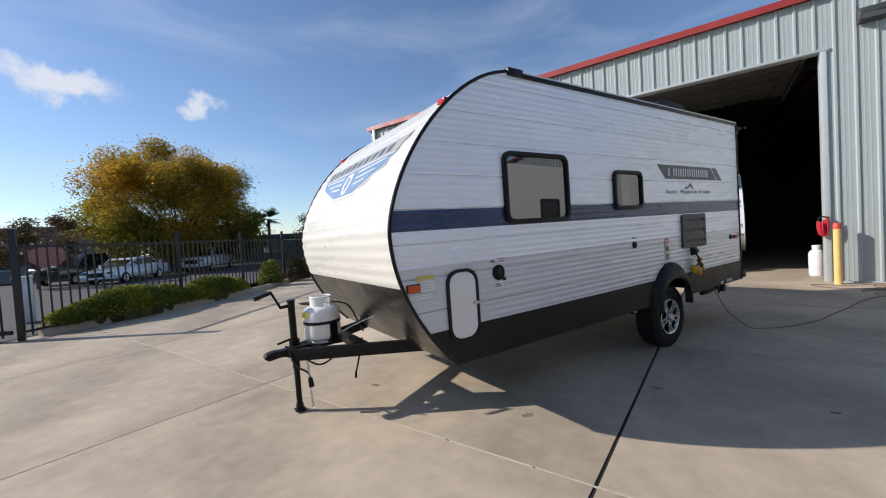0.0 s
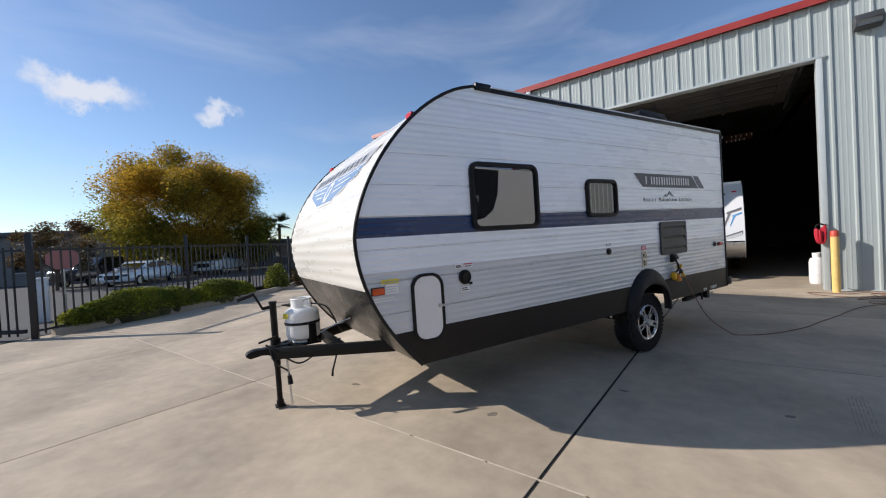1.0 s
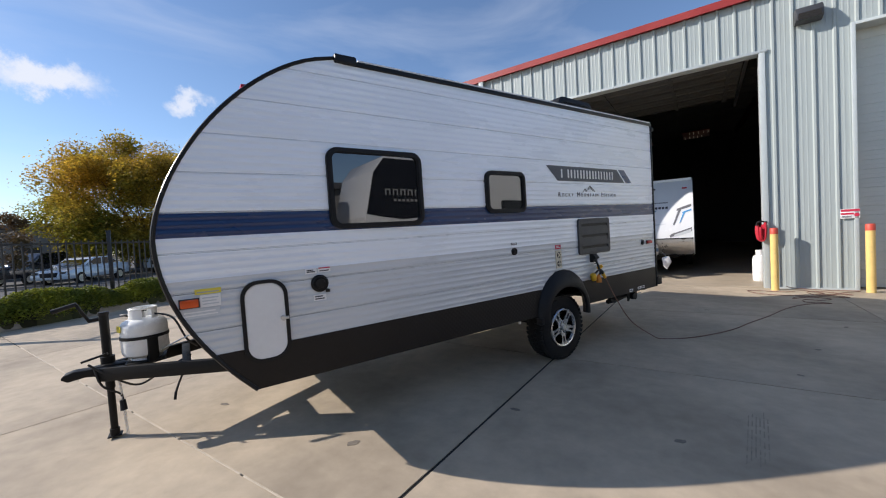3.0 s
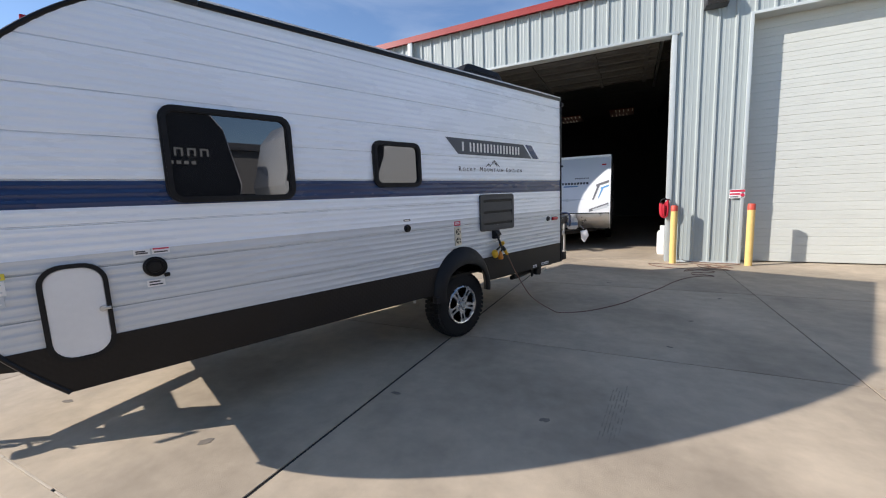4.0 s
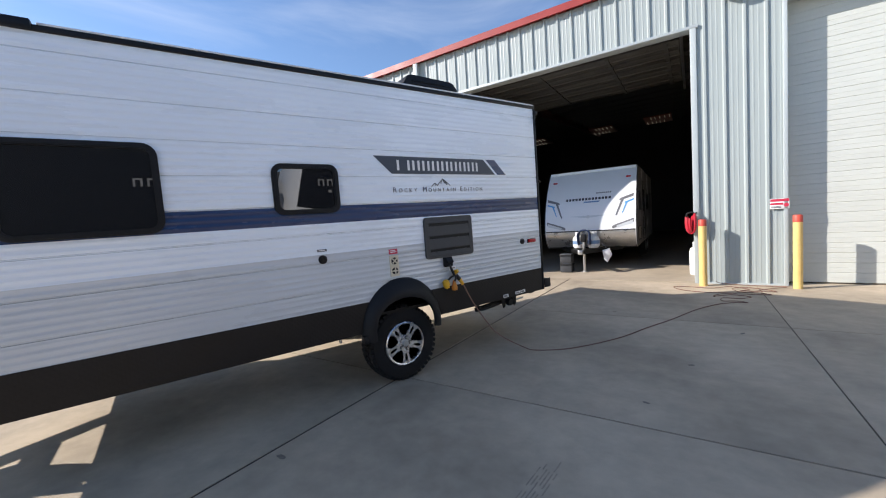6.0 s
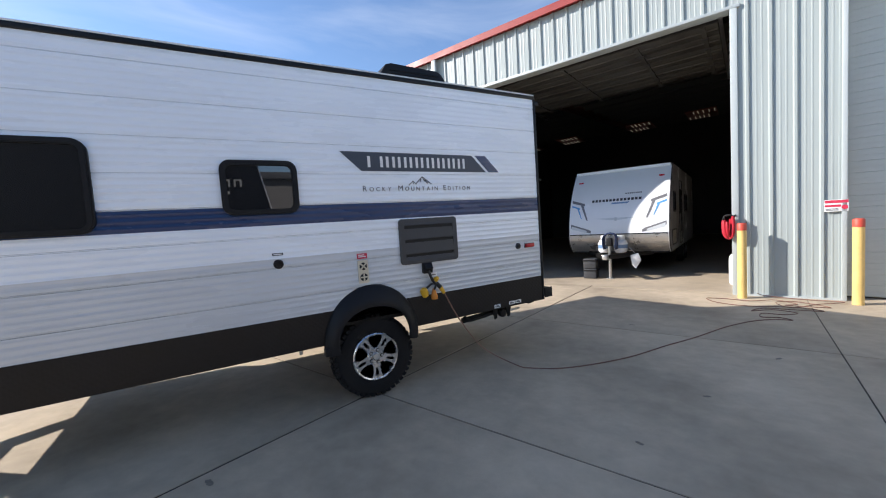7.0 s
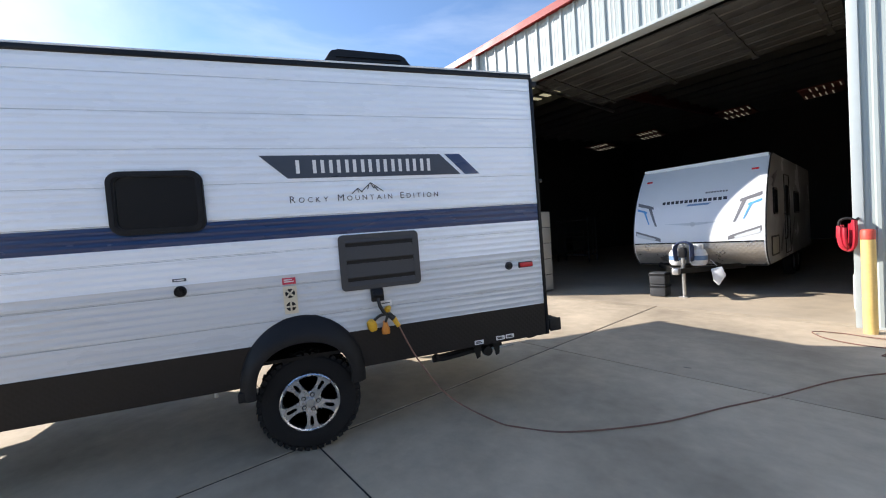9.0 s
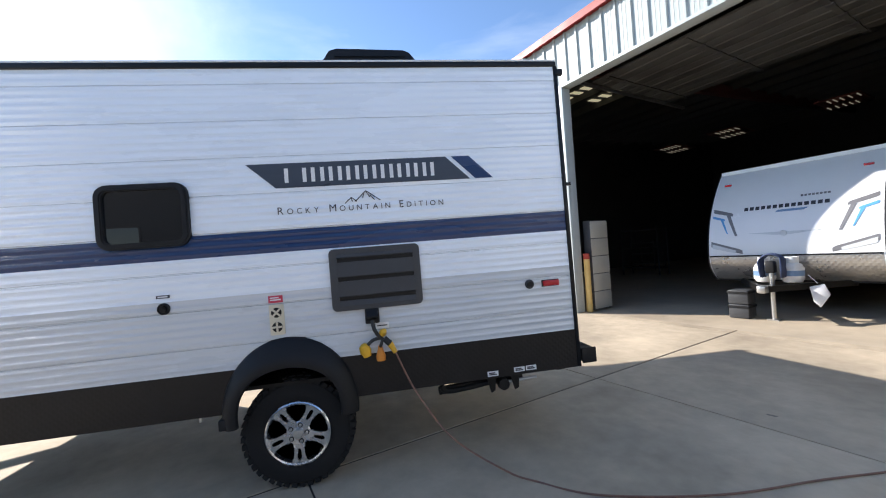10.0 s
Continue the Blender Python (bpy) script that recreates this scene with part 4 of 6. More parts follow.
# propane cylinder on the tongue
tank = thing("propane_cylinder", T @ pose(CX, -3.80, 0.662, 0, 0, 20), "white steel propane cylinder strapped to the trailer tongue", "gas cylinder")
part("tank_shell", lathe([(0.0, 0.02), (0.11, 0.02), (0.15, 0.045), (0.160, 0.08), (0.160, 0.262), (0.156, 0.288), (0.143, 0.308), (0.115, 0.324), (0.07, 0.333), (0.0, 0.335)], Matrix.Identity(4), 36), M_TANK, tank, "white enamelled shell")
part("foot_ring", lathe([(0.10, 0.0), (0.105, 0.0), (0.105, 0.04), (0.10, 0.04)], Matrix.Identity(4), 30), M_TANK, tank)
coll = bmesh.new()
for a0, a1 in ((20, 160), (200, 340)):
    rows = []
    for k in range(15):
        a = radians(a0 + (a1 - a0) * k / 14)
        rows.append([coll.verts.new((r * math.cos(a), r * math.sin(a), z)) for r, z in ((0.098, 0.29), (0.095, 0.41), (0.088, 0.41), (0.091, 0.29))])
    for a, b in zip(rows, rows[1:]):
        for j in range(4):
            coll.faces.new((a[j], a[(j + 1) % 4], b[(j + 1) % 4], b[j]))
    coll.faces.new(rows[0][::-1])
    coll.faces.new(rows[-1])
ringtop = [(0.092 * math.cos(2 * math.pi * k / 28), 0.092 * math.sin(2 * math.pi * k / 28), 0.41) for k in range(29)]
tube(ringtop, 0.009, 8, coll)
part("collar", coll, M_TANK, tank)
part("valve", rod((0, 0, 0.32), (0, 0, 0.39), 0.02, seg=14), M_STEEL, tank)
part("valve_knob", rod((0, 0, 0.385), (0, 0, 0.405), 0.03, seg=14), M_BLACK, tank)
part("strap", lathe([(0.1615, 0.175), (0.165, 0.175), (0.165, 0.2), (0.1615, 0.2)], Matrix.Identity(4), 36), M_BLACK, tank, "black hold-down strap")
part("bracket", box(0.115, 0.175, -0.035, 0.035, -0.01, 0.185, 0.004), M_FRAMEIRON, tank, "black steel bracket")
part("warning_label", prism([(-0.06, 0.24), (0.02, 0.24), (0.03, 0.29), (-0.05, 0.29)], "y", -0.166, -0.161), M_STICK_Y, tank, "yellow warning label")

# mains inlet with plugs
inlet = part("power_inlet", box(-0.005, 0.045, 0.505, 0.60, 1.065, 1.165, 0.008), M_BLACK, trailer, "black power inlet box")
part("inlet_flap", prism([(0.04, 1.16), (0.075, 1.12), (0.075, 1.11), (0.04, 1.09)], "y", 0.515, 0.59), M_BLACK, inlet)
part("plug_lead", tube(smooth_path([(0.05, 0.55, 1.09), (0.07, 0.56, 1.03), (0.065, 0.59, 0.975), (0.06, 0.62, 0.95)]), 0.013, 10), M_CORDBLACK, inlet)
for pts in ([(0.06, 0.60, 0.965), (0.07, 0.55, 0.96), (0.06, 0.51, 0.93)], [(0.06, 0.61, 0.96), (0.07, 0.60, 0.93), (0.06, 0.59, 0.905)]):
    part("plug_tail", tube(smooth_path(pts), 0.011, 8), M_CORDBLACK, inlet)
part("yellow_plug", lathe([(0, -0.05), (0.026, -0.045), (0.038, -0.01), (0.034, 0.03), (0.014, 0.045), (0, 0.045)], pose(0.05, 0.49, 0.893, 15, 0, 0), 12), M_PLUG, inlet, "bright yellow three-way plug")
part("orange_plug", lathe([(0, -0.055), (0.03, -0.05), (0.033, -0.02), (0.02, 0.02), (0.013, 0.05), (0, 0.05)], pose(0.055, 0.59, 0.865), 12), M_PLUG_O, inlet, "orange plug adapter")
part("yellow_socket", lathe([(0, -0.04), (0.022, -0.036), (0.026, 0.0), (0.018, 0.03), (0, 0.034)], pose(0.06, 0.615, 1.0, 0, 60, 20), 12), M_PLUG, inlet)
part("cord_connector", rod((0.06, 0.655, 0.925), (0.075, 0.69, 0.86), 0.022, 0.016, 12), M_PLUG, inlet)
part("lead_sleeve", rod((0.06, 0.62, 0.96), (0.062, 0.657, 0.922), 0.02, 0.022, 12), M_CORDBLACK, inlet)

# extension lead to the workshop wall
cord_pts = [T @ Vector((0.075, 0.69, 0.86)), Vector((-2.24, 5.72, 0.60)), Vector((-2.18, 5.93, 0.30)), Vector((-2.10, 6.25, 0.08)), grid(0.42, 6.74, 0.008), grid(0.75, 6.95, 0.008), grid(1.15, 7.5, 0.008),
            grid(1.42, 8.1, 0.008), grid(1.66, 8.6, 0.008), grid(1.95, 9.3, 0.008), grid(2.22, 9.75, 0.008), grid(2.45, 9.95, 0.008), grid(2.62, 9.98, 0.008), grid(2.5, 10.08, 0.008), grid(2.3, 10.0, 0.017), grid(2.32, 10.2, 0.026),
            grid(2.55, 10.3, 0.008), grid(2.7, 10.42, 0.017), grid(2.45, 10.5, 0.026), grid(2.2, 10.4, 0.008), grid(2.35, 10.62, 0.017), grid(2.75, 10.6, 0.026),
            grid(3.0, 10.72, 0.008), grid(2.8, 10.82, 0.017), grid(2.5, 10.75, 0.026), grid(2.1, 10.75, 0.008), grid(1.75, 10.85, 0.017), grid(1.6, 11.1, 0.026),
            grid(1.85, 11.25, 0.008), grid(2.2, 11.15, 0.017), grid(2.5, 11.3, 0.026), grid(2.75, 11.15, 0.008), grid(2.6, 10.95, 0.017), grid(2.9, 10.9, 0.026),
            grid(3.1, 11.05, 0.008), grid(2.75, 11.3, 0.017), grid(2.5, 11.1, 0.026), grid(2.65, 10.85, 0.008), grid(3.0, 11.2, 0.017), grid(3.3, 11.45, 0.026),
            grid(2.9, 11.58, 0.008), grid(2.4, 11.62, 0.03), grid(2.28, 11.66, 0.06)]
solo("extension_cord", tube(smooth_path(cord_pts, 10), 0.0062, 6), M_CORD, "red-brown extension cord trailing across the concrete", "extension cord")

# tyre marks and dark drips on the slabs
def blotch(u, w, r, squash, yaw, seed):
    q = random.Random(seed)
    pts = []
    for k in range(22):
        a = 2 * math.pi * k / 22
        rr = r * (1 + 0.35 * math.sin(2 * a + seed) + q.uniform(-0.18, 0.18))
        pts.append((rr * math.cos(a), rr * squash * math.sin(a)))
    solo("concrete_stain", prism(pts, "z", 0.0, 0.0022), M_STAIN, "dark oil drip soaked into the concrete", "stain", "stains on the concrete", "structure", m=G @ pose(u, w, 0, 0, 0, yaw), smooth=0)


for k, (u, w, r, s, yaw) in enumerate(((-0.45, 4.05, 0.035, 0.6, 20), (0.72, 4.12, 0.04, 0.5, 60), (-1.27, 3.01, 0.055, 0.45, 40), (1.9, 6.9, 0.025, 0.6, 0), (2.4, 8.2, 0.03, 0.7, 40), (0.9, 8.9, 0.028, 0.6, 10), (1.6, 5.9, 0.022, 0.7, 0), (-2.9, 2.9, 0.05, 0.4, 30))):
    blotch(u, w, r, s, yaw, k + 3)
mark_rng = random.Random(17)
for k in range(6):
    w = 4.02 + 0.05 * (k % 3)
    while w < 4.76:
        long = mark_rng.uniform(0.05, 0.16)
        u = 1.06 + 0.022 * k + 0.09 * (w - 4.0)
        solo("tyre_mark", prism([(u, w), (u + 0.007, w), (u + 0.007 + 0.09 * long, w + long), (u + 0.09 * long, w + long)], "z", 0.0, 0.002), M_SCUFF, "faint dark tyre scuff on the concrete", "tyre mark", "tyre marks", "structure", m=G, smooth=0)
        w += long + mark_rng.uniform(0.01, 0.07)

# patio awning, rolled out on the far side
awn = [(FAR - 0.02, 2.55), (FAR - 1.70, 2.30)]
part("awning", prism([(awn[0][0], awn[0][1]), (awn[1][0], awn[1][1]), (awn[1][0], awn[1][1] - 0.03), (awn[0][0], awn[0][1] - 0.03)], "y", -0.72, 1.72), M_DECAL_DARK, trailer, "grey fabric patio awning")
part("awning_roller", rod((awn[1][0], -0.74, awn[1][1]), (awn[1][0], 1.74, awn[1][1]), 0.04), M_WHITE, trailer)
for y in (-0.70, 1.70):
    part("awning_arm", beam((FAR - 0.02, y, 1.5), (awn[1][0] + 0.05, y, awn[1][1] - 0.05), 0.03, 0.04), M_WHITE, trailer)


# ---- workshop: bollards, fittings, things inside ----
M_LAMPGLOW = material("fluorescent_tube", (1.0, 0.88, 0.66), 0.5, 0, 0.0, 1, emission=0.07)
M_CABINET = material("grey_cabinet_enamel", (0.42, 0.40, 0.34), 0.5, 0, 0.05, 4)
M_BODY2 = material("fibreglass_white", (0.78, 0.79, 0.80), 0.22, 0, 0.015, 1, coat=0.4)
M_PLATE_SILVER = plate_material("silver_tread_plate", (0.46, 0.44, 0.41), 0.3, 0.7, 0.06, 0.9, "Y")
M_JEAN = material("blue_cloth", (0.05, 0.07, 0.14), 0.9, 0, 0.2, 20, bump=0.5, bump_scale=60)
M_REDSTRAP = material("red_strap", (0.46, 0.012, 0.03), 0.5, 0, 0.1, 9)
M_BAG = material("milky_plastic_bag", (0.65, 0.66, 0.68), 0.3, 0, 0.05, 6)
M_SKYLITE_GLOW = material("glowing_skylight_sheet", (0.90, 0.80, 0.50), 0.5, 0, 0.05, 3, emission=0.22)
M_DARKCLUTTER = material("dark_storage", (0.06, 0.06, 0.065), 0.6, 0, 0.2, 3)


def bollard(u, w, label):
    ob = thing("bollard", G @ pose(u, w, 0), label, "bollard", "yellow bollards")
    part("post", lathe([(0.066, 0.0), (0.066, 1.16)], Matrix.Identity(4), 28), M_YELLOW, ob)
    part("cap_band", lathe([(0.0675, 1.158), (0.0675, 1.265), (0.055, 1.282), (0.0, 1.288)], Matrix.Identity(4), 28), M_REDCAP, ob, "red painted top")
    return ob


bollard(2.08, 11.45, "yellow steel bollard with a red top by the workshop door")
bollard(3.44, 11.45, "yellow steel bollard with a red top at the roll-up door")
bollard(O1 + 0.07, 12.03, "yellow steel bollard with a red top by the grey panels")

sign = thing("warning_sign", BW @ pose(3.24, -0.045, 1.49), "small red and white warning sign on the steel wall", "sign")
part("sign_board", box(-0.135, 0.135, 0.0, 0.008, -0.092, 0.092, 0.002), M_WHITE, sign)
part("red_band", box(-0.13, 0.13, -0.002, 0.0, 0.04, 0.085), M_STICK_R, sign)
part("red_band", box(-0.13, 0.05, -0.002, 0.0, -0.02, 0.015), M_STICK_R, sign)
part("round_symbol", lathe([(0, 0), (0.035, 0), (0.035, 0.003), (0, 0.003)], pose(0.09, 0.0, -0.025, 90, 0, 0), 20), M_STICK_R, sign)
for z in (-0.05, -0.068):
    part("print_bar", box(-0.12, 0.02, -0.002, 0.0, z - 0.005, z + 0.005), M_INK, sign)

lamp = thing("wall_light", BW @ pose(2.70, 0, 5.42) @ Matrix.Diagonal((1.2, 1.1, 1.2, 1)), "grey wall-pack floodlight on the steel wall", "wall light")
part("housing", prism([(-0.03, -0.11), (-0.22, -0.09), (-0.24, 0.02), (-0.16, 0.13), (-0.03, 0.14)], "x", -0.17, 0.17, bevel=0.012), M_VENT, lamp)
part("lens", prism([(-0.225, -0.08), (-0.245, 0.01), (-0.235, 0.02), (-0.21, -0.08)], "x", -0.14, 0.14), M_GLASS, lamp)

# tall cabinet by the left jamb
rack = thing("steel_cabinet", BW @ pose(O1 + 0.06, 0.42, 0), "tall grey five-drawer steel cabinet by the door jamb", "cabinet")
part("body", box(-0.10, 0.08, -0.05, 0.52, 0.03, 2.0, 0.006), M_DARKCLUTTER, rack)
for k in range(5):
    part("drawer", box(0.08, 0.10, -0.045, 0.515, 0.05 + 0.39 * k, 0.425 + 0.39 * k, 0.008), M_CABINET, rack)

gas = thing("gas_bottle", G @ pose(2.0, 13.0, 0), "tall white steel gas bottle beside the door jamb", "gas cylinder")
part("bottle_shell", lathe([(0.0, 0.0), (0.14, 0.0), (0.155, 0.04), (0.155, 0.52), (0.13, 0.60), (0.05, 0.65), (0, 0.66)], Matrix.Identity(4), 28), M_TANK, gas)
part("bottle_collar", lathe([(0.085, 0.58), (0.09, 0.74), (0.08, 0.74), (0.075, 0.58)], Matrix.Identity(4), 24), M_TANK, gas)
strap = thing("hanging_strap", G @ pose(1.91, 11.60, 1.2), "bright red strap loop hanging at the door jamb", "strap")
loop = smooth_path([(-0.11, 0.02, 0.17), (-0.115, 0.02, 0.02), (-0.085, 0.01, -0.16), (-0.02, 0.0, -0.21), (0.05, 0.0, -0.17), (0.075, 0.0, 0.0), (0.07, 0.0, 0.24)], 6)
for size, turn, thick in ((0.8, 0, 0.024), (0.72, 40, 0.024), (0.85, -35, 0.022), (0.66, 75, 0.022)):
    part("strap_loop", tube([Matrix.Rotation(radians(turn), 3, "Z") @ p * size for p in loop], thick, 8), M_REDSTRAP, strap)
part("strap_hook", tube(smooth_path([(-0.09, 0.015, 0.14), (-0.07, 0.01, 0.21), (0.0, 0.0, 0.23), (0.06, 0.01, 0.20), (0.08, 0.12, 0.22)], 4), 0.016, 8), M_BLACK, strap)

for k, (u, w) in enumerate(((0.8, 22.1), (-1.5, 22.4), (-4.7, 22.6), (-7.0, 22.9))):
    fx = thing("high_bay_light", G @ pose(u - 0.1, w, 5.32, 0, 0, 0), "suspended high-bay light with short lit tubes", "ceiling light", "high-bay lights")
    part("fixture_tray", box(-0.48, 0.55, -0.8, 0.75, 0.10, 0.15, 0.01), M_RUST, fx)
    for j in range(2):
        for i in range(5):
            x = -0.40 + 0.165 * i + 0.2 * (1 - j) + 0.02 * math.sin(5 * i + 3 * j + k)
            part("lit_tube", box(x - 0.012, x + 0.012, -0.75 + 0.95 * j, -0.35 + 0.95 * j, 0.075, 0.10), M_LAMPGLOW, fx)
    for x in (-0.4, 0.4):
        part("hanger", rod((x, 0, 0.15), (x, 0, 1.80), 0.004, seg=6), M_DARKCLUTTER, fx)
# Skylight strips glow by themselves in place of daylight; the roof above is closed.
for u in (-5.62, -6.0, -6.42):
    for w, long in ((3.35, 1.05), (4.75, 1.15)):
        solo("skylight_strip", box(-0.09, 0.09, 0, long, 0.0, 0.02), M_SKYLITE_GLOW, "yellowed roof skylight strip with a glow standing in for daylight", "skylight", "roof skylights", kind="structure", m=BW @ pose(u, w, 6.06 + 0.085 * w, 4.86, 0, 0))
for u, w, a, b, h in ((-7.5, 9, 1.6, 0.7, 1.9), (-9.2, 12, 1.2, 0.9, 1.3), (-5.6, 16, 2.2, 0.8, 1.6)):
    sh = thing("storage_rack", BW @ pose(u, w, 0), "dark steel storage rack standing in the unlit workshop", "rack", "storage racks")
    for z in (0.3, h * 0.6, h):
        part("shelf", box(-a / 2, a / 2, -b / 2, b / 2, z - 0.02, z + 0.02), M_DARKCLUTTER, sh)
    for x in (-a / 2, a / 2):
        for y in (-b / 2, b / 2):
            part("upright", box(x - 0.025, x + 0.025, y - 0.025, y + 0.025, 0, h + 0.1), M_DARKCLUTTER, sh)

# ---- the second trailer inside the workshop ----
C = G @ pose(-0.52, 13.72, 0, 0, 0, 1.5)      # local: x across, y into the building, z up
camper = thing("enclosed_camper", C, "white smooth-sided travel trailer with black and blue graphics indoors", "travel trailer")
CW = 1.21


def cfront(z):
    """Set-back of the camper's front at a height."""
    if z < 1.0:
        return 0.02 + 0.30 * max(0.0, (1.0 - z) / 0.42) ** 2
    return 0.02 + 0.80 * ((z - 1.0) / 1.74) ** 2.1


def cshell(z0, z1, x0, x1, mat, name, lift=0.0, label=""):
    bm = bmesh.new()
    rows = []
    n = max(2, int((z1 - z0) / 0.05))
    for k in range(n + 1):
        z = z0 + (z1 - z0) * k / n
        rows.append([bm.verts.new((x, cfront(z) - lift, z)) for x in (x0, x1)])
    for a, b in zip(rows, rows[1:]):
        bm.faces.new((a[0], a[1], b[1], b[0]))
    return part(name, bm, mat, camper, label)


outline = [(cfront(0.58 + 2.16 * k / 30), 0.58 + 2.16 * k / 30) for k in range(31)]
outline += [(1.05, 2.81), (6.6, 2.81), (6.75, 2.72), (6.75, 0.58)]
for x0 in (-CW, CW - 0.03):
    part("side_wall", prism(outline, "x", x0, x0 + 0.03), M_BODY2, camper)
cshell(1.06, 2.74, -CW + 0.03, CW - 0.03, M_BODY2, "front_cap")
cshell(0.58, 1.06, -CW + 0.03, CW - 0.03, M_PLATE_SILVER, "rock_guard", 0.004, "silver tread-plate rock guard")
part("roof", box(-CW + 0.03, CW - 0.03, 0.8, 6.75, 2.74, 2.81), M_BODY2, camper)
part("rear_wall", box(-CW + 0.03, CW - 0.03, 6.70, 6.75, 0.58, 2.74), M_BODY2, camper)
part("floor_pan", box(-CW + 0.03, CW - 0.03, 0.3, 6.7, 0.56, 0.6), M_FRAMEIRON, camper)
for x in (-CW, CW):
    part("edge_trim", tube([(x, y, z) for y, z in outline[:31]] + [(x, 1.05, 2.81)], 0.013, 6), M_BLACKTRIM, camper)
part("front_seam", box(-CW + 0.03, CW - 0.03, 0.005, 0.012, 1.05, 1.075), M_BLACK, camper)


def cpatch(points, mat, name, lift=0.006):
    """A flat graphic laid on the camper's front: convex outline in x, z."""
    bm = bmesh.new()
    zlo, zhi = min(p[1] for p in points), max(p[1] for p in points)
    rows = []
    for k in range(9):
        z = zlo + (zhi - zlo) * k / 8
        zz = min(max(z, zlo + 1e-4), zhi - 1e-4)
        xs = []
        for (xa, za), (xb, zb) in zip(points, points[1:] + points[:1]):
            if (za - zz) * (zb - zz) < 0:
                xs.append(xa + (xb - xa) * (zz - za) / (zb - za))
        rows.append([bm.verts.new((x, cfront(z) - lift, z)) for x in (min(xs), max(xs))])
    for a, b in zip(rows, rows[1:]):
        bm.faces.new((a[0], a[1], b[1], b[0]))
    return part(name, bm, mat, camper)


M_GREY_DECAL = material("graphite_decal", (0.16, 0.16, 0.17), 0.35, 0, 0.05, 3)
M_SKYBLUE = material("bright_blue_decal", (0.10, 0.32, 0.62), 0.35, 0, 0.05, 3)
for s in (-1, 1):
    def q(*pts):
        return [(s * x, z) for x, z in pts]
    cpatch(q((1.15, 2.02), (0.80, 1.90), (0.80, 1.84), (1.15, 1.94)), M_GREY_DECAL, "front_graphic")
    cpatch(q((0.86, 1.92), (0.70, 1.45), (0.74, 1.45), (0.92, 1.90)), M_GREY_DECAL, "front_graphic", 0.007)
    cpatch(q((1.15, 1.88), (0.93, 1.80), (0.93, 1.76), (1.15, 1.83)), M_SKYBLUE, "front_graphic", 0.007)
    cpatch(q((0.97, 1.82), (0.86, 1.50), (0.88, 1.50), (1.01, 1.80)), M_SKYBLUE, "front_graphic", 0.008)
    cpatch(q((1.15, 1.36), (0.62, 1.18), (0.62, 1.10), (1.15, 1.24)), M_GREY_DECAL, "front_graphic")
    cpatch(q((1.13, 1.31), (0.72, 1.17), (0.74, 1.12), (1.13, 1.22)), M_DECAL_PALE, "front_graphic", 0.008)
    part("marker_light", box(s * 1.0 - 0.06, s * 1.0 + 0.06, cfront(2.5) - 0.025, cfront(2.5) + 0.02, 2.48, 2.52, 0.006), M_REDLENS, camper)
# maker's marks as plain bars, swash and disc
for k in range(14):
    x = -0.62 + 0.088 * k
    cpatch([(x, 1.985), (x + 0.062, 1.985), (x + 0.062, 1.92), (x, 1.92)], M_INK, "mark_bar", 0.007)
for k in range(8):
    x = 0.20 + 0.05 * k
    cpatch([(x, 2.12), (x + 0.036, 2.12), (x + 0.036, 2.085), (x, 2.085)], M_GREY_DECAL, "mark_bar", 0.007)
cpatch([(-0.1, 1.885), (0.32, 1.885), (0.26, 1.845), (-0.14, 1.845)], M_DECAL_BLUE, "mark_bar", 0.007)
cpatch([(-0.55, 1.485), (0.0, 1.46), (0.55, 1.485), (0.1, 1.43), (-0.1, 1.43)], M_DECAL_PALE, "front_swash", 0.008)
part("front_emblem", lathe([(0, 0), (0.05, 0), (0.045, 0.01), (0, 0.012)], pose(0, cfront(1.455) - 0.008, 1.455, 90, 0, 0), 20), M_DECAL_PALE, camper)
# right side: windows, door, compartment, stripes, wheels
for y0, y1, z0, z1, r in ((0.85, 1.30, 1.55, 2.1, 0.08), (3.6, 4.4, 1.55, 2.1, 0.08)):
    win = part("window", ring(rounded(y0, y1, z0, z1, r), rounded(y0 + 0.04, y1 - 0.04, z0 + 0.04, z1 - 0.04, r * 0.6), "x", CW, CW + 0.02), M_BLACK, camper)
    part("pane", prism(rounded(y0 + 0.035, y1 - 0.035, z0 + 0.035, z1 - 0.035, r * 0.6), "x", CW, CW + 0.008), M_GLASS, win)
entry = part("entry_door", ring(rounded(2.2, 2.9, 0.65, 2.45, 0.06), rounded(2.225, 2.875, 0.675, 2.425, 0.05), "x", CW, CW + 0.015), M_BLACK, camper)
part("door_window", prism(rounded(2.35, 2.75, 1.5, 2.2, 0.06), "x", CW, CW + 0.01), M_GLASS, entry)
part("grab_handle", tube(smooth_path([(CW + 0.01, 2.05, 1.0), (CW + 0.06, 2.05, 1.05), (CW + 0.06, 2.05, 1.5), (CW + 0.01, 2.05, 1.55)]), 0.014), M_BLACK, entry)
comp = part("baggage_door", ring(rounded(0.55, 1.35, 0.72, 1.12, 0.04), rounded(0.58, 1.32, 0.75, 1.09, 0.03), "x", CW, CW + 0.015), M_BLACK, camper)
part("door_leaf", prism(rounded(0.575, 1.325, 0.745, 1.095, 0.03), "x", CW, CW + 0.008), M_CABINET, comp)
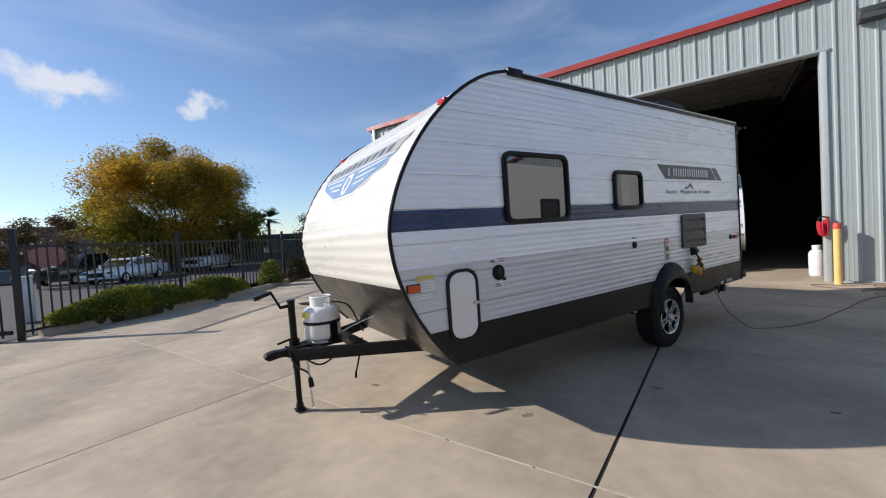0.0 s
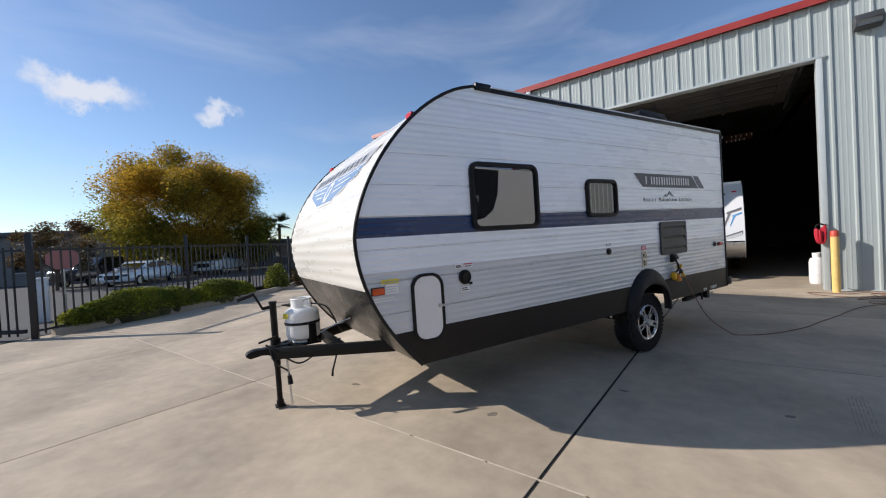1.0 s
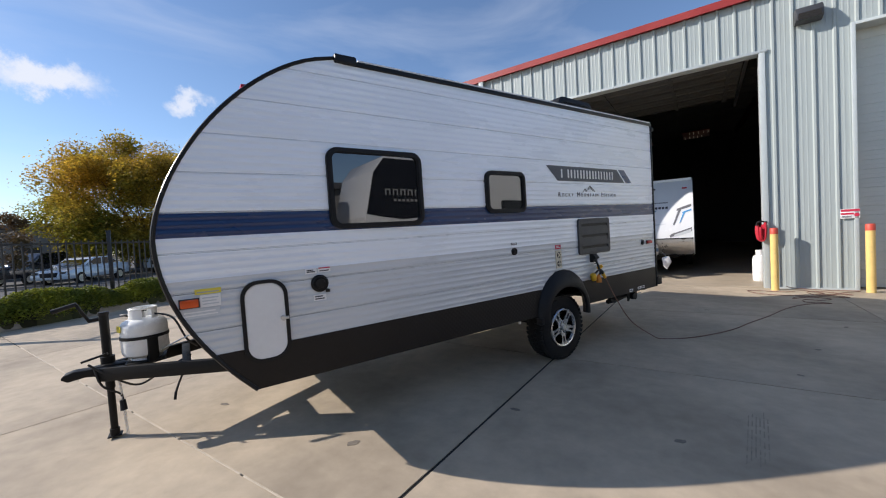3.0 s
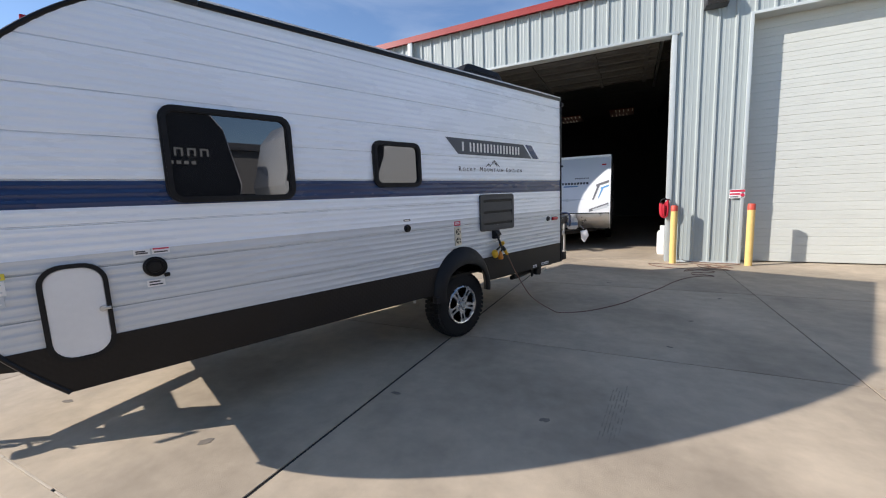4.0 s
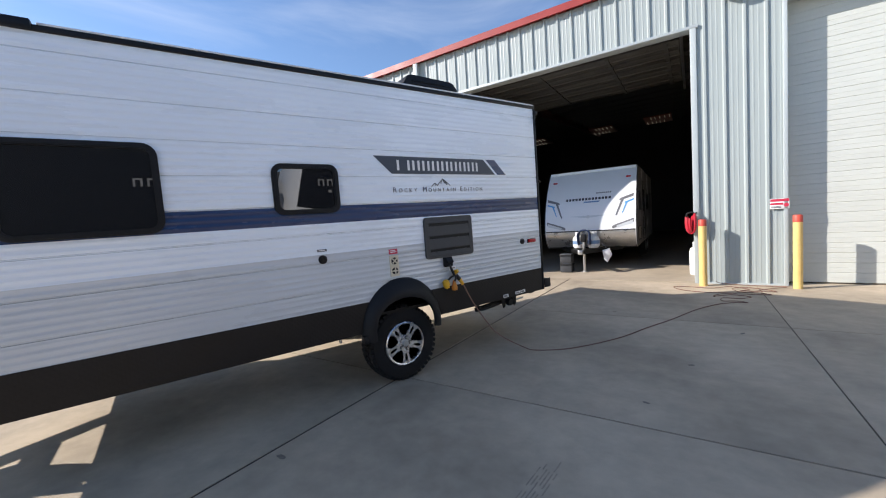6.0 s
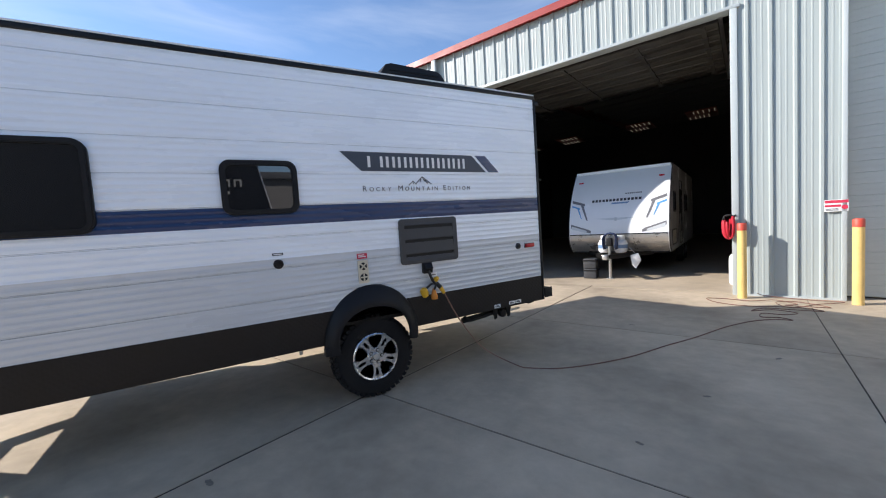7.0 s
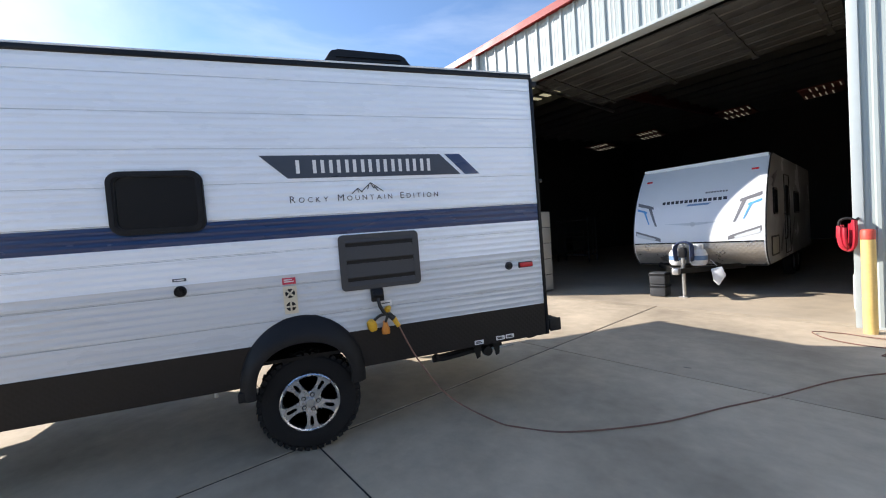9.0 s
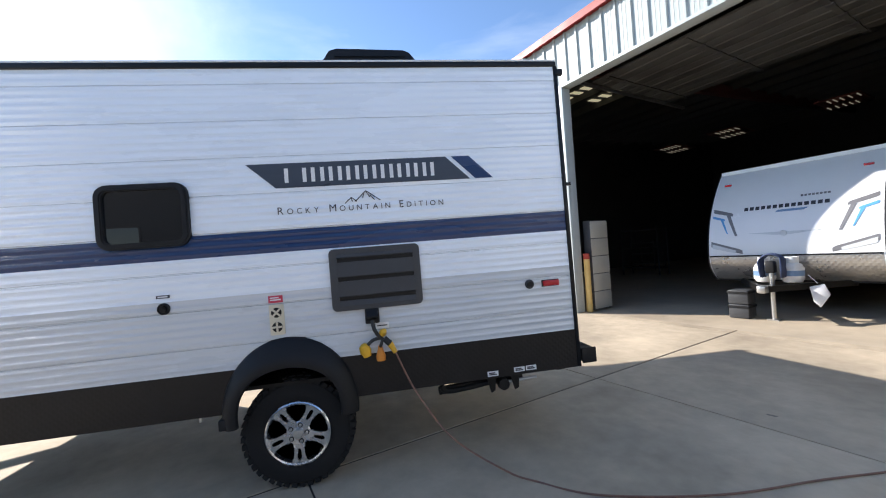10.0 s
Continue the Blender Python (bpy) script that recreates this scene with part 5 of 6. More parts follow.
for pts in ([(0.75, 2.3), (1.5, 2.5), (1.1, 2.25)], [(0.75, 2.15), (1.4, 2.4), (0.95, 2.12)], [(1.5, 0.75), (2.1, 1.35), (2.15, 1.35), (1.75, 0.75)], [(2.95, 0.8), (3.7, 1.5), (3.8, 1.5), (3.2, 0.8)]):
    part("side_graphic", prism(pts, "x", CW + 0.001, CW + 0.004), M_INK, camper, smooth=0)
for y in (3.7, 4.45):
    wl2 = part("wheel", lathe([(0.0, -0.2), (0.2, -0.2), (0.32, -0.19), (0.34, -0.15), (0.34, -0.05), (0.32, 0.0), (0.2, 0.0), (0.19, -0.03), (0.0, -0.03)], pose(CW - 0.04, y, 0.34, 0, 90, 0), 32), M_RUBBER, camper)
    part("rim", lathe([(0.0, 0.0), (0.06, 0.01), (0.18, -0.01), (0.19, -0.03), (0.0, -0.03)], pose(CW - 0.04, y, 0.34, 0, 90, 0), 24), M_STEEL, wl2)
for s in (-1, 1):
    part("tongue_beam", beam((s * 0.05, -0.95, 0.56), (s * 0.8, 0.4, 0.56), 0.05, 0.1), M_FRAMEIRON, camper)
part("tongue_jack", rod((0, -0.62, 0.02), (0, -0.62, 0.95), 0.035, seg=16), M_STEEL, camper, "bare steel tongue jack")
part("jack_foot", box(-0.08, 0.08, -0.70, -0.54, 0.0, 0.02), M_STEEL, camper)
part("jack_drive", box(-0.06, 0.06, -0.69, -0.55, 0.80, 1.0, 0.015), M_BLACK, camper)
part("coupler", box(-0.06, 0.06, -1.1, -0.85, 0.5, 0.62, 0.02), M_STEEL, camper)
for s in (-1, 1):
    g2 = thing("propane_cylinder", C @ pose(s * 0.19, -0.32, 0.62), "white propane cylinder with a blue band on the camper tongue", "gas cylinder", "tongue gas cylinders")
    part("tank_shell", lathe([(0.0, 0.0), (0.12, 0.0), (0.155, 0.06), (0.155, 0.24), (0.12, 0.31), (0.05, 0.335), (0, 0.34)], Matrix.Identity(4), 24), M_TANK, g2)
    part("collar", lathe([(0.09, 0.3), (0.09, 0.43), (0.08, 0.43), (0.08, 0.3)], Matrix.Identity(4), 20), M_TANK, g2)
    part("blue_label", lathe([(0.157, 0.11), (0.157, 0.2)], Matrix.Identity(4), 24), M_DECAL_BLUE, g2, "blue printed label")
cloth = bmesh.new()
for i in range(13):
    for j in range(7):
        a = -2.1 + 4.2 * i / 12
        x = 0.16 * math.sin(a) * (1.0 + 0.1 * math.sin(3 * j + i))
        z = 0.16 * math.cos(a) - (0.20 * (abs(a) - 1.3) if abs(a) > 1.3 else 0)
        cloth.verts.new((x, 0.22 * (j / 6 - 0.5) + 0.02 * math.sin(i * 1.7), z + 0.015 * math.sin(2 * j)))
cloth.verts.ensure_lookup_table()
for i in range(12):
    for j in range(6):
        cloth.faces.new([cloth.verts[k] for k in (i * 7 + j, i * 7 + j + 1, (i + 1) * 7 + j + 1, (i + 1) * 7 + j)])
cloth_ob = solo("denim_cloth", cloth, M_JEAN, "crumpled dark blue denim cloth draped over the tongue jack", "cloth", m=C @ pose(0, -0.56, 0.96))
thick = cloth_ob.modifiers.new("thickness", "SOLIDIFY")
thick.thickness = 0.012
bag = solo("plastic_bag", prism([(-0.10, 0.14), (0.08, 0.19), (0.14, 0.02), (0.02, -0.19), (-0.06, -0.1)], "y", -0.015, 0.015, bevel=0.008), M_BAG, "milky plastic bag hanging from the tongue", "bag", m=C @ pose(0.52, -0.42, 0.42, 0, 0, 15))
part("bag_tie", rod((0.0, 0, 0.2), (-0.1, 0.1, 0.32), 0.006), M_BAG, bag)
crate = thing("battery_crate", C @ pose(-0.45, -0.62, 0), "black stacked plastic crates standing by the tongue jack", "crate")
for k in range(2):
    part("crate_box", box(-0.15, 0.15, -0.16, 0.16, 0.005 + 0.25 * k, 0.245 + 0.25 * k, 0.012), M_VENT, crate)
    part("crate_rim", ring(rounded(-0.165, 0.165, -0.175, 0.175, 0.02), rounded(-0.15, 0.15, -0.16, 0.16, 0.02), "z", 0.19 + 0.25 * k, 0.225 + 0.25 * k), M_BLACK, crate)
# roof inner door track and panels overhead
for u in (O1 + 0.15, O2 - 0.15):
    solo("door_track", box(u - 0.03, u + 0.03, 0.22, 4.6, 5.02, 5.08), M_STEEL, "galvanised overhead door track under the roof", "door track", "door tracks", m=BW)
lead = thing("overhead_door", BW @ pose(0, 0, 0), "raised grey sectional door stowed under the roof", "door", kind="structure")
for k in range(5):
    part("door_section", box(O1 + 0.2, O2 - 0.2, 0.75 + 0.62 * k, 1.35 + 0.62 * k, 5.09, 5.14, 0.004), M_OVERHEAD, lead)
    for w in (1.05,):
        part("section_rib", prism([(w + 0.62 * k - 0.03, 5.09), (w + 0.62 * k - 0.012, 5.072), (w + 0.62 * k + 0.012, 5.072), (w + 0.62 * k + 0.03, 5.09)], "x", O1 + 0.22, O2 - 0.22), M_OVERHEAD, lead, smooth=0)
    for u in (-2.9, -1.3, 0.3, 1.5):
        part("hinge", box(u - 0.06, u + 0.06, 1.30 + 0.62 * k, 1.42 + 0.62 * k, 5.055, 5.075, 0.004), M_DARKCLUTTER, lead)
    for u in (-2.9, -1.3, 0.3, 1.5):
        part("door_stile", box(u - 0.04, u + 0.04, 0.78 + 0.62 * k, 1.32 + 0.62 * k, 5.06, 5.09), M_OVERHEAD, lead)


# ---- fence, planting, street ----
M_FENCE = material("black_fence_paint", (0.022, 0.022, 0.024), 0.45, 0.2, 0.12, 9)
M_BARK = material("bark", (0.10, 0.075, 0.055), 0.9, 0, 0.3, 8, bump=0.6, bump_scale=30)


def leaf_material(name, a, b, scale, glow, vary=0.45):
    """Thin leaves: part of the light passes through them."""
    m = material(name, a, 0.6, 0, 0.25, 0.6, second=b, second_at=(0.40, 0.62), second_scale=scale, per_island=vary)
    n, l = m.node_tree.nodes, m.node_tree.links
    p = n["Principled BSDF"]
    source = p.inputs["Base Color"].links[0].from_socket
    thin = n.new("ShaderNodeBsdfTranslucent")
    l.new(source, thin.inputs["Color"])
    mix = n.new("ShaderNodeMixShader")
    mix.inputs[0].default_value = glow
    l.new(p.outputs[0], mix.inputs[1])
    l.new(thin.outputs[0], mix.inputs[2])
    l.new(mix.outputs[0], n["Material Output"].inputs["Surface"])
    return m


M_LEAF_GOLD = leaf_material("autumn_leaf", (0.52, 0.32, 0.035), (0.21, 0.21, 0.025), 0.2, 0.55)
M_LEAF_HEDGE = leaf_material("hedge_leaf", (0.34, 0.34, 0.028), (0.15, 0.18, 0.02), 0.8, 0.38)
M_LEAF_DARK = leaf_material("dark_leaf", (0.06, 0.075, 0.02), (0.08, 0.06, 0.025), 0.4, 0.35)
M_LEAF_BROWN = leaf_material("brown_leaf", (0.13, 0.075, 0.03), (0.10, 0.08, 0.03), 0.4, 0.35)
M_PALM = leaf_material("palm_leaf", (0.06, 0.08, 0.03), (0.05, 0.06, 0.02), 0.5, 0.3)
M_CARSILVER = material("silver_car_paint", (0.66, 0.70, 0.74), 0.25, 0.1, 0.03, 1, coat=0.8)
M_CARWHITE = material("white_car_paint", (0.72, 0.73, 0.74), 0.28, 0, 0.02, 1, coat=0.8)
M_CARDARK = material("dark_car_paint", (0.03, 0.03, 0.035), 0.25, 0.2, 0.05, 1, coat=0.8)
M_STUCCO = material("grey_stucco", (0.21, 0.20, 0.19), 0.85, 0, 0.1, 1.2, bump=0.2, bump_scale=40)
M_STUCCO_TAN = material("tan_stucco", (0.42, 0.36, 0.29), 0.85, 0, 0.08, 1.2, bump=0.2, bump_scale=40)
M_ROOFGREY = material("dark_roofing", (0.10, 0.10, 0.105), 0.85, 0, 0.15, 1)
M_SIGNBACK = material("faded_red_sign", (0.42, 0.17, 0.15), 0.6, 0, 0.08, 4)
M_TWIG = material("twig", (0.09, 0.07, 0.05), 0.9, 0, 0.2, 6)

fence_out = Vector((-FDIR.y, FDIR.x, 0)) if -FDIR.y < 0 else Vector((FDIR.y, -FDIR.x, 0))
solo("road", prism([tuple((FENCE[0] + FDIR * a + fence_out * b).xy) for a, b in ((-60, 0.35), (60, 0.35), (60, 45), (-60, 45))], "z", -0.165, 0.0), M_ASPHALT, "worn grey asphalt lot beyond the fence", "road", kind="structure", smooth=0)

fence = thing("fence", Matrix.Identity(4), "black steel picket fence along the kerb", "fence")
ends = [FENCE[0], FENCE[1], FENCE[2], Vector((-17.4, 3.35, 0)), Vector((-19.6, 4.4, 0)), Vector((-23.0, 5.6, 0))]
picket_mesh = mesh_from("picket", box(-0.0125, 0.0125, -0.0125, 0.0125, 0.0, 1.80), M_FENCE, 0)
for p, q in zip(ends, ends[1:]):
    d = (q - p).normalized()
    yaw = math.degrees(math.atan2(d.y, d.x))
    for z in (1.80, 0.16):
        part("rail", beam(p + Vector((0, 0, z)), q + Vector((0, 0, z)), 0.045, 0.045), M_FENCE, fence, smooth=0)
    n = round((q - p).length / 0.182)
    for k in range(1, n):
        ob = new("picket", picket_mesh)
        ob.parent = fence
        ob.matrix_basis = pose(*(p + (q - p) * k / n).xy, 0.07, 0, 0, yaw)
for k, p in enumerate(ends):
    r = 0.05 if k == 0 else 0.045
    part("post", box(p.x - r, p.x + r, p.y - r, p.y + r, 0.0, 2.12, 0.004), M_FENCE, fence)
    part("post_cap", box(p.x - r - 0.008, p.x + r + 0.008, p.y - r - 0.008, p.y + r + 0.008, 2.12, 2.14, 0.004), M_FENCE, fence)
gate_dir = Vector((-0.55, -0.83, 0)).normalized()
gate = thing("sliding_gate", Matrix.Identity(4), "black steel picket gate with heavy rails", "gate")
g0, g1 = FENCE[0] + Vector((-0.05, -0.14, 0)), FENCE[0] + gate_dir * 6.0
for z, h in ((1.80, 0.05), (0.17, 0.08)):
    part("rail", beam(g0 + Vector((0, 0, z)), g1 + Vector((0, 0, z)), 0.05, h), M_FENCE, gate, smooth=0)
for k in range(1, 32):
    ob = new("picket", picket_mesh)
    ob.parent = gate
    ob.matrix_basis = pose(*(g0 + (g1 - g0) * k / 32).xy, 0.07, 0, 0, 57)

# kerb and planted bed
kerb_line = smooth_path([(-10.75, -2.45, 0), (-11.6, -1.35, 0), (-12.9, 0.15, 0), (-14.2, 1.55, 0), (-15.8, 2.75, 0), (-18.0, 3.9, 0), (-22.0, 5.3, 0)], 6)
bm = bmesh.new()
rows = []
for i, p in enumerate(kerb_line):
    d = (kerb_line[min(i + 1, len(kerb_line) - 1)] - kerb_line[max(i - 1, 0)]).normalized()
    n = Vector((d.y, -d.x, 0))
    if n.x < 0:
        n = -n
    rows.append([bm.verts.new(p + n * o + Vector((0, 0, z))) for o, z in ((0.02, -0.02), (0.0, 0.125), (-0.03, 0.145), (-0.14, 0.145), (-0.15, -0.02))])
for a, b in zip(rows, rows[1:]):
    for k in range(5):
        bm.faces.new((a[k], a[(k + 1) % 5], b[(k + 1) % 5], b[k]))
bm.faces.new(rows[0])
bm.faces.new(rows[-1][::-1])
solo("kerb", bm, M_KERB, "raised pale concrete kerb round the planted bed", "kerb", kind="structure")
bed = [tuple(p.xy) for p in kerb_line[::3]] + [(-22.0, 6.5), (-19.6, 5.0), (-17.6, 4.0), (-15.8, 2.2), (-13.7, 0.3), (-11.2, -2.1)]
solo("planting_bed", prism(bed, "z", -0.16, 0.11), M_DIRT, "bare brown soil behind the kerb", "soil", kind="structure", smooth=0)



def leaf_cloud(name, spots, size, mat, seed, flat=0.0):
    """Many small folded leaves at the spots, as one mesh."""
    r = random.Random(seed)
    verts, faces = [], []
    for s in spots:
        a, tilt = r.uniform(0, 2 * math.pi), r.uniform(-0.9, 0.9) * (1 - flat)
        e = Euler((tilt, r.uniform(-0.9, 0.9), a)).to_matrix()
        k = size * r.uniform(0.6, 1.35)
        base = len(verts)
        for p in ((-0.5, 0, 0), (0, -0.3, 0.08), (0.5, 0, 0), (0, 0.3, 0.08)):
            verts.append(s + e @ Vector(p) * k)
        faces += [(base, base + 1, base + 2), (base, base + 2, base + 3)]
    data = bpy.data.meshes.new(name)
    data.from_pydata(verts, [], faces)
    data.materials.append(mat)
    return data


# two mounded hedges in the bed
def hedge(points, radius, height, count, seed, label):
    r = random.Random(seed)
    spots = []
    n = len(points) - 1
    while len(spots) < count:
        t = r.uniform(0, n)
        i = min(int(t), n - 1)
        c = points[i].lerp(points[i + 1], t - i)
        edge = (math.sin(math.pi * (t / n) ** 1.15) * 0.92 + 0.08) ** 1.3
        hump = (0.78 + 0.16 * noise.noise(c * 1.1) + 0.14 * noise.noise(c * 3.0)) * (0.35 + 0.65 * edge ** 0.5)
        a, lift = r.uniform(0, 2 * math.pi), r.random() ** 0.5
        rad = radius * hump * math.sqrt(max(0.0, 1 - lift ** 2.2)) + 0.02
        rad *= r.uniform(0.82, 1.06)
        spots.append(c + Vector((rad * math.cos(a), rad * math.sin(a), 0.11 + lift * height * hump * r.uniform(0.9, 1.08))))
    ob = new("hedge", leaf_cloud("hedge", spots, 0.058, M_LEAF_HEDGE, seed))
    # Dark spheres fill the mound, standing in for the hedge's shaded inside.
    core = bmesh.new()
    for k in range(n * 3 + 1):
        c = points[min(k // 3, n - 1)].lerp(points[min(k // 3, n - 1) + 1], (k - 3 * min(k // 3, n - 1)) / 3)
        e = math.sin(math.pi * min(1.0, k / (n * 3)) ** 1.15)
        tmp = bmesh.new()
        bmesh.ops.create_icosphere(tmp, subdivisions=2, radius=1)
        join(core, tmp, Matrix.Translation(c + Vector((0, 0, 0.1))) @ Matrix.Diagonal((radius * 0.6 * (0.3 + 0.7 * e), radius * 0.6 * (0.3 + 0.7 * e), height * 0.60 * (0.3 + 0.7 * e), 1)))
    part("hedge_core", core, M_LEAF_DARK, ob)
    return tagged(ob, label, "hedge", "hedges along the fence", "stuff")


hedge([Vector(p) for p in ((-11.05, -2.3, 0), (-11.75, -1.55, 0), (-12.3, -0.9, 0), (-13.1, -0.05, 0))], 0.62, 0.80, 26000, 11, "low clipped green hedge inside the kerb")
hedge([Vector(p) for p in ((-12.75, -0.4, 0), (-13.4, 0.25, 0), (-14.0, 0.85, 0), (-14.7, 1.45, 0))], 0.66, 0.74, 26000, 12, "low mounded green hedge inside the kerb")


def shrub(x, y, r, h, seed, mat=M_LEAF_DARK, label="bushy dark green shrub in the bed"):
    q = random.Random(seed)
    spots = []
    for _ in range(1800):
        v = Vector((q.gauss(0, 1), q.gauss(0, 1), abs(q.gauss(0, 1)))).normalized() * q.uniform(0.5, 1.0)
        spots.append(Vector((x + v.x * r, y + v.y * r, 0.1 + v.z * h)))
    ob = new("shrub", leaf_cloud("shrub", spots, 0.10, mat, seed))
    stems = bmesh.new()
    for k in range(5):
        rod((x, y, 0.05), (x + q.uniform(-r, r) * 0.6, y + q.uniform(-r, r) * 0.6, h * 0.8), 0.012, 0.005, 6, stems)
    part("stem", stems, M_TWIG, ob)
    tagged(ob, label, "shrub", "shrubs in the bed", "stuff")


shrub(-16.1, 2.6, 0.5, 0.95, 21, M_LEAF_HEDGE, "yellow-green grassy shrub in the bed")
shrub(-17.2, 3.8, 0.5, 0.95, 22)
shrub(-18.4, 4.5, 0.5, 0.85, 23)


def tree(name, x, y, height, spread, base, leaves, size, mat, seed, label, squash=1.0, lobes=22, group=""):
    """Tapered trunk, forking limbs, and a crown of leaf clumps round the limb ends."""
    q = random.Random(seed)
    root = thing(name, pose(x, y, -0.03), label, "tree", group)
    wood = tube(smooth_path([(0, 0, 0), (0.06, 0.03, base * 0.5), (0.0, 0.08, base)], 5), 0.16 * height / 7, 10)
    tips = []
    for k in range(lobes):
        a = 2 * math.pi * (k + q.uniform(-0.3, 0.3)) / lobes * 3.0
        up = q.uniform(0.0, 1.0) ** 1.25
        r = spread * (0.35 + 0.65 * math.sqrt(max(0, 1 - (abs(up - 0.35) / 0.68) ** 2))) * q.uniform(0.65, 1.0)
        tip = Vector((r * math.cos(a) * squash, r * math.sin(a), base * 0.9 + (height - base * 0.9) * up * 0.93))
        mid = Vector((tip.x * 0.45, tip.y * 0.45, base + (tip.z - base) * 0.45 + 0.3))
        path = smooth_path([(0, 0.05, base * 0.8), mid, tip], 5)
        for i, (c, d) in enumerate(zip(path, path[1:])):
            rod(c, d, 0.045 * (1 - i / 11) * height / 7, 0.045 * (1 - (i + 1) / 11) * height / 7, 6, wood)
        tips.append((tip, q.uniform(0.55, 1.0)))
    part("trunk", wood, M_BARK, root)
    spots = []
    per = leaves // lobes
    for tip, k in tips:
        rad = spread * 0.34 * k
        for _ in range(per):
            v = Vector((q.gauss(0, 1), q.gauss(0, 1), q.gauss(0, 1))).normalized() * rad * q.random() ** 0.45
            if q.random() < 0.10:
                v *= 1.35
            spots.append(tip + Vector((v.x, v.y, v.z * 0.8)))
    for _ in range(leaves // 3):
        v = Vector((q.gauss(0, 1), q.gauss(0, 1), q.gauss(0, 1))).normalized() * q.random() ** 0.4
        if noise.noise(v * 2.3 + Vector((seed, 0, 0))) > -0.18:
            spots.append(Vector((v.x * spread * 0.92, v.y * spread * 0.92, (height + base * 0.8) / 2 + v.z * (height - base * 0.8) * 0.46)))
    crown = new("crown", leaf_cloud("crown", spots, size, mat, seed))
    crown.parent = root
    return root


tree("autumn_tree", -38.2, -0.75, 10.1, 5.7, 1.9, 130000, 0.17, M_LEAF_GOLD, 31, "broad tree with golden-brown autumn leaves beyond the fence", lobes=60)
tree("small_tree", -29.5, -7.0, 4.0, 2.0, 1.2, 7000, 0.13, M_LEAF_BROWN, 33, "half-bare brownish tree behind the gate", lobes=16)
tree("street_tree", -44.0, 4.6, 4.2, 1.9, 1.2, 7000, 0.2, M_LEAF_DARK, 35, "dark green tree behind the parked cars", lobes=16)
tree("street_tree", -38.0, 12.0, 5.0, 3.0, 1.6, 7000, 0.2, M_LEAF_DARK, 36, "dark green tree behind the parked cars", lobes=16)


def palm(x, y, h, seed):
    q = random.Random(seed)
    root = thing("palm_tree", pose(x, y, -0.17), "fan palm with a slim trunk and ragged crown", "palm tree", "palms")
    part("trunk", tube([(0.05 * math.sin(k), 0, h * k / 8) for k in range(9)], 0.14, 8), M_BARK, root)
    verts, faces = [], []
    for k in range(26):
        a, el = q.uniform(0, 2 * math.pi), q.uniform(-0.7, 1.25)
        d = Vector((math.cos(a) * math.cos(el), math.sin(a) * math.cos(el), math.sin(el)))
        side = d.cross(Vector((0, 0, 1))).normalized()
        c = Vector((0, 0, h)) + d * 0.75
        for j in range(9):
            f = (j - 4) / 4
            tip = c + (d * (1 - 0.35 * abs(f)) + side * f * 0.8) * 0.75 - Vector((0, 0, 0.15 * abs(f)))
            b = len(verts)
            verts += [Vector((0, 0, h)) + d * 0.3, c + side * (f * 0.22 - 0.03), tip, c + side * (f * 0.22 + 0.03)]
            faces += [(b, b + 1, b + 2), (b, b + 2, b + 3)]
    data = bpy.data.meshes.new("crown")
    data.from_pydata(verts, [], faces)
    data.materials.append(M_PALM)
    ob = new("crown", data)
    ob.parent = root


palm(-40.0, 6.4, 4.4, 41)
palm(30.0, 2.0, 8.5, 42)


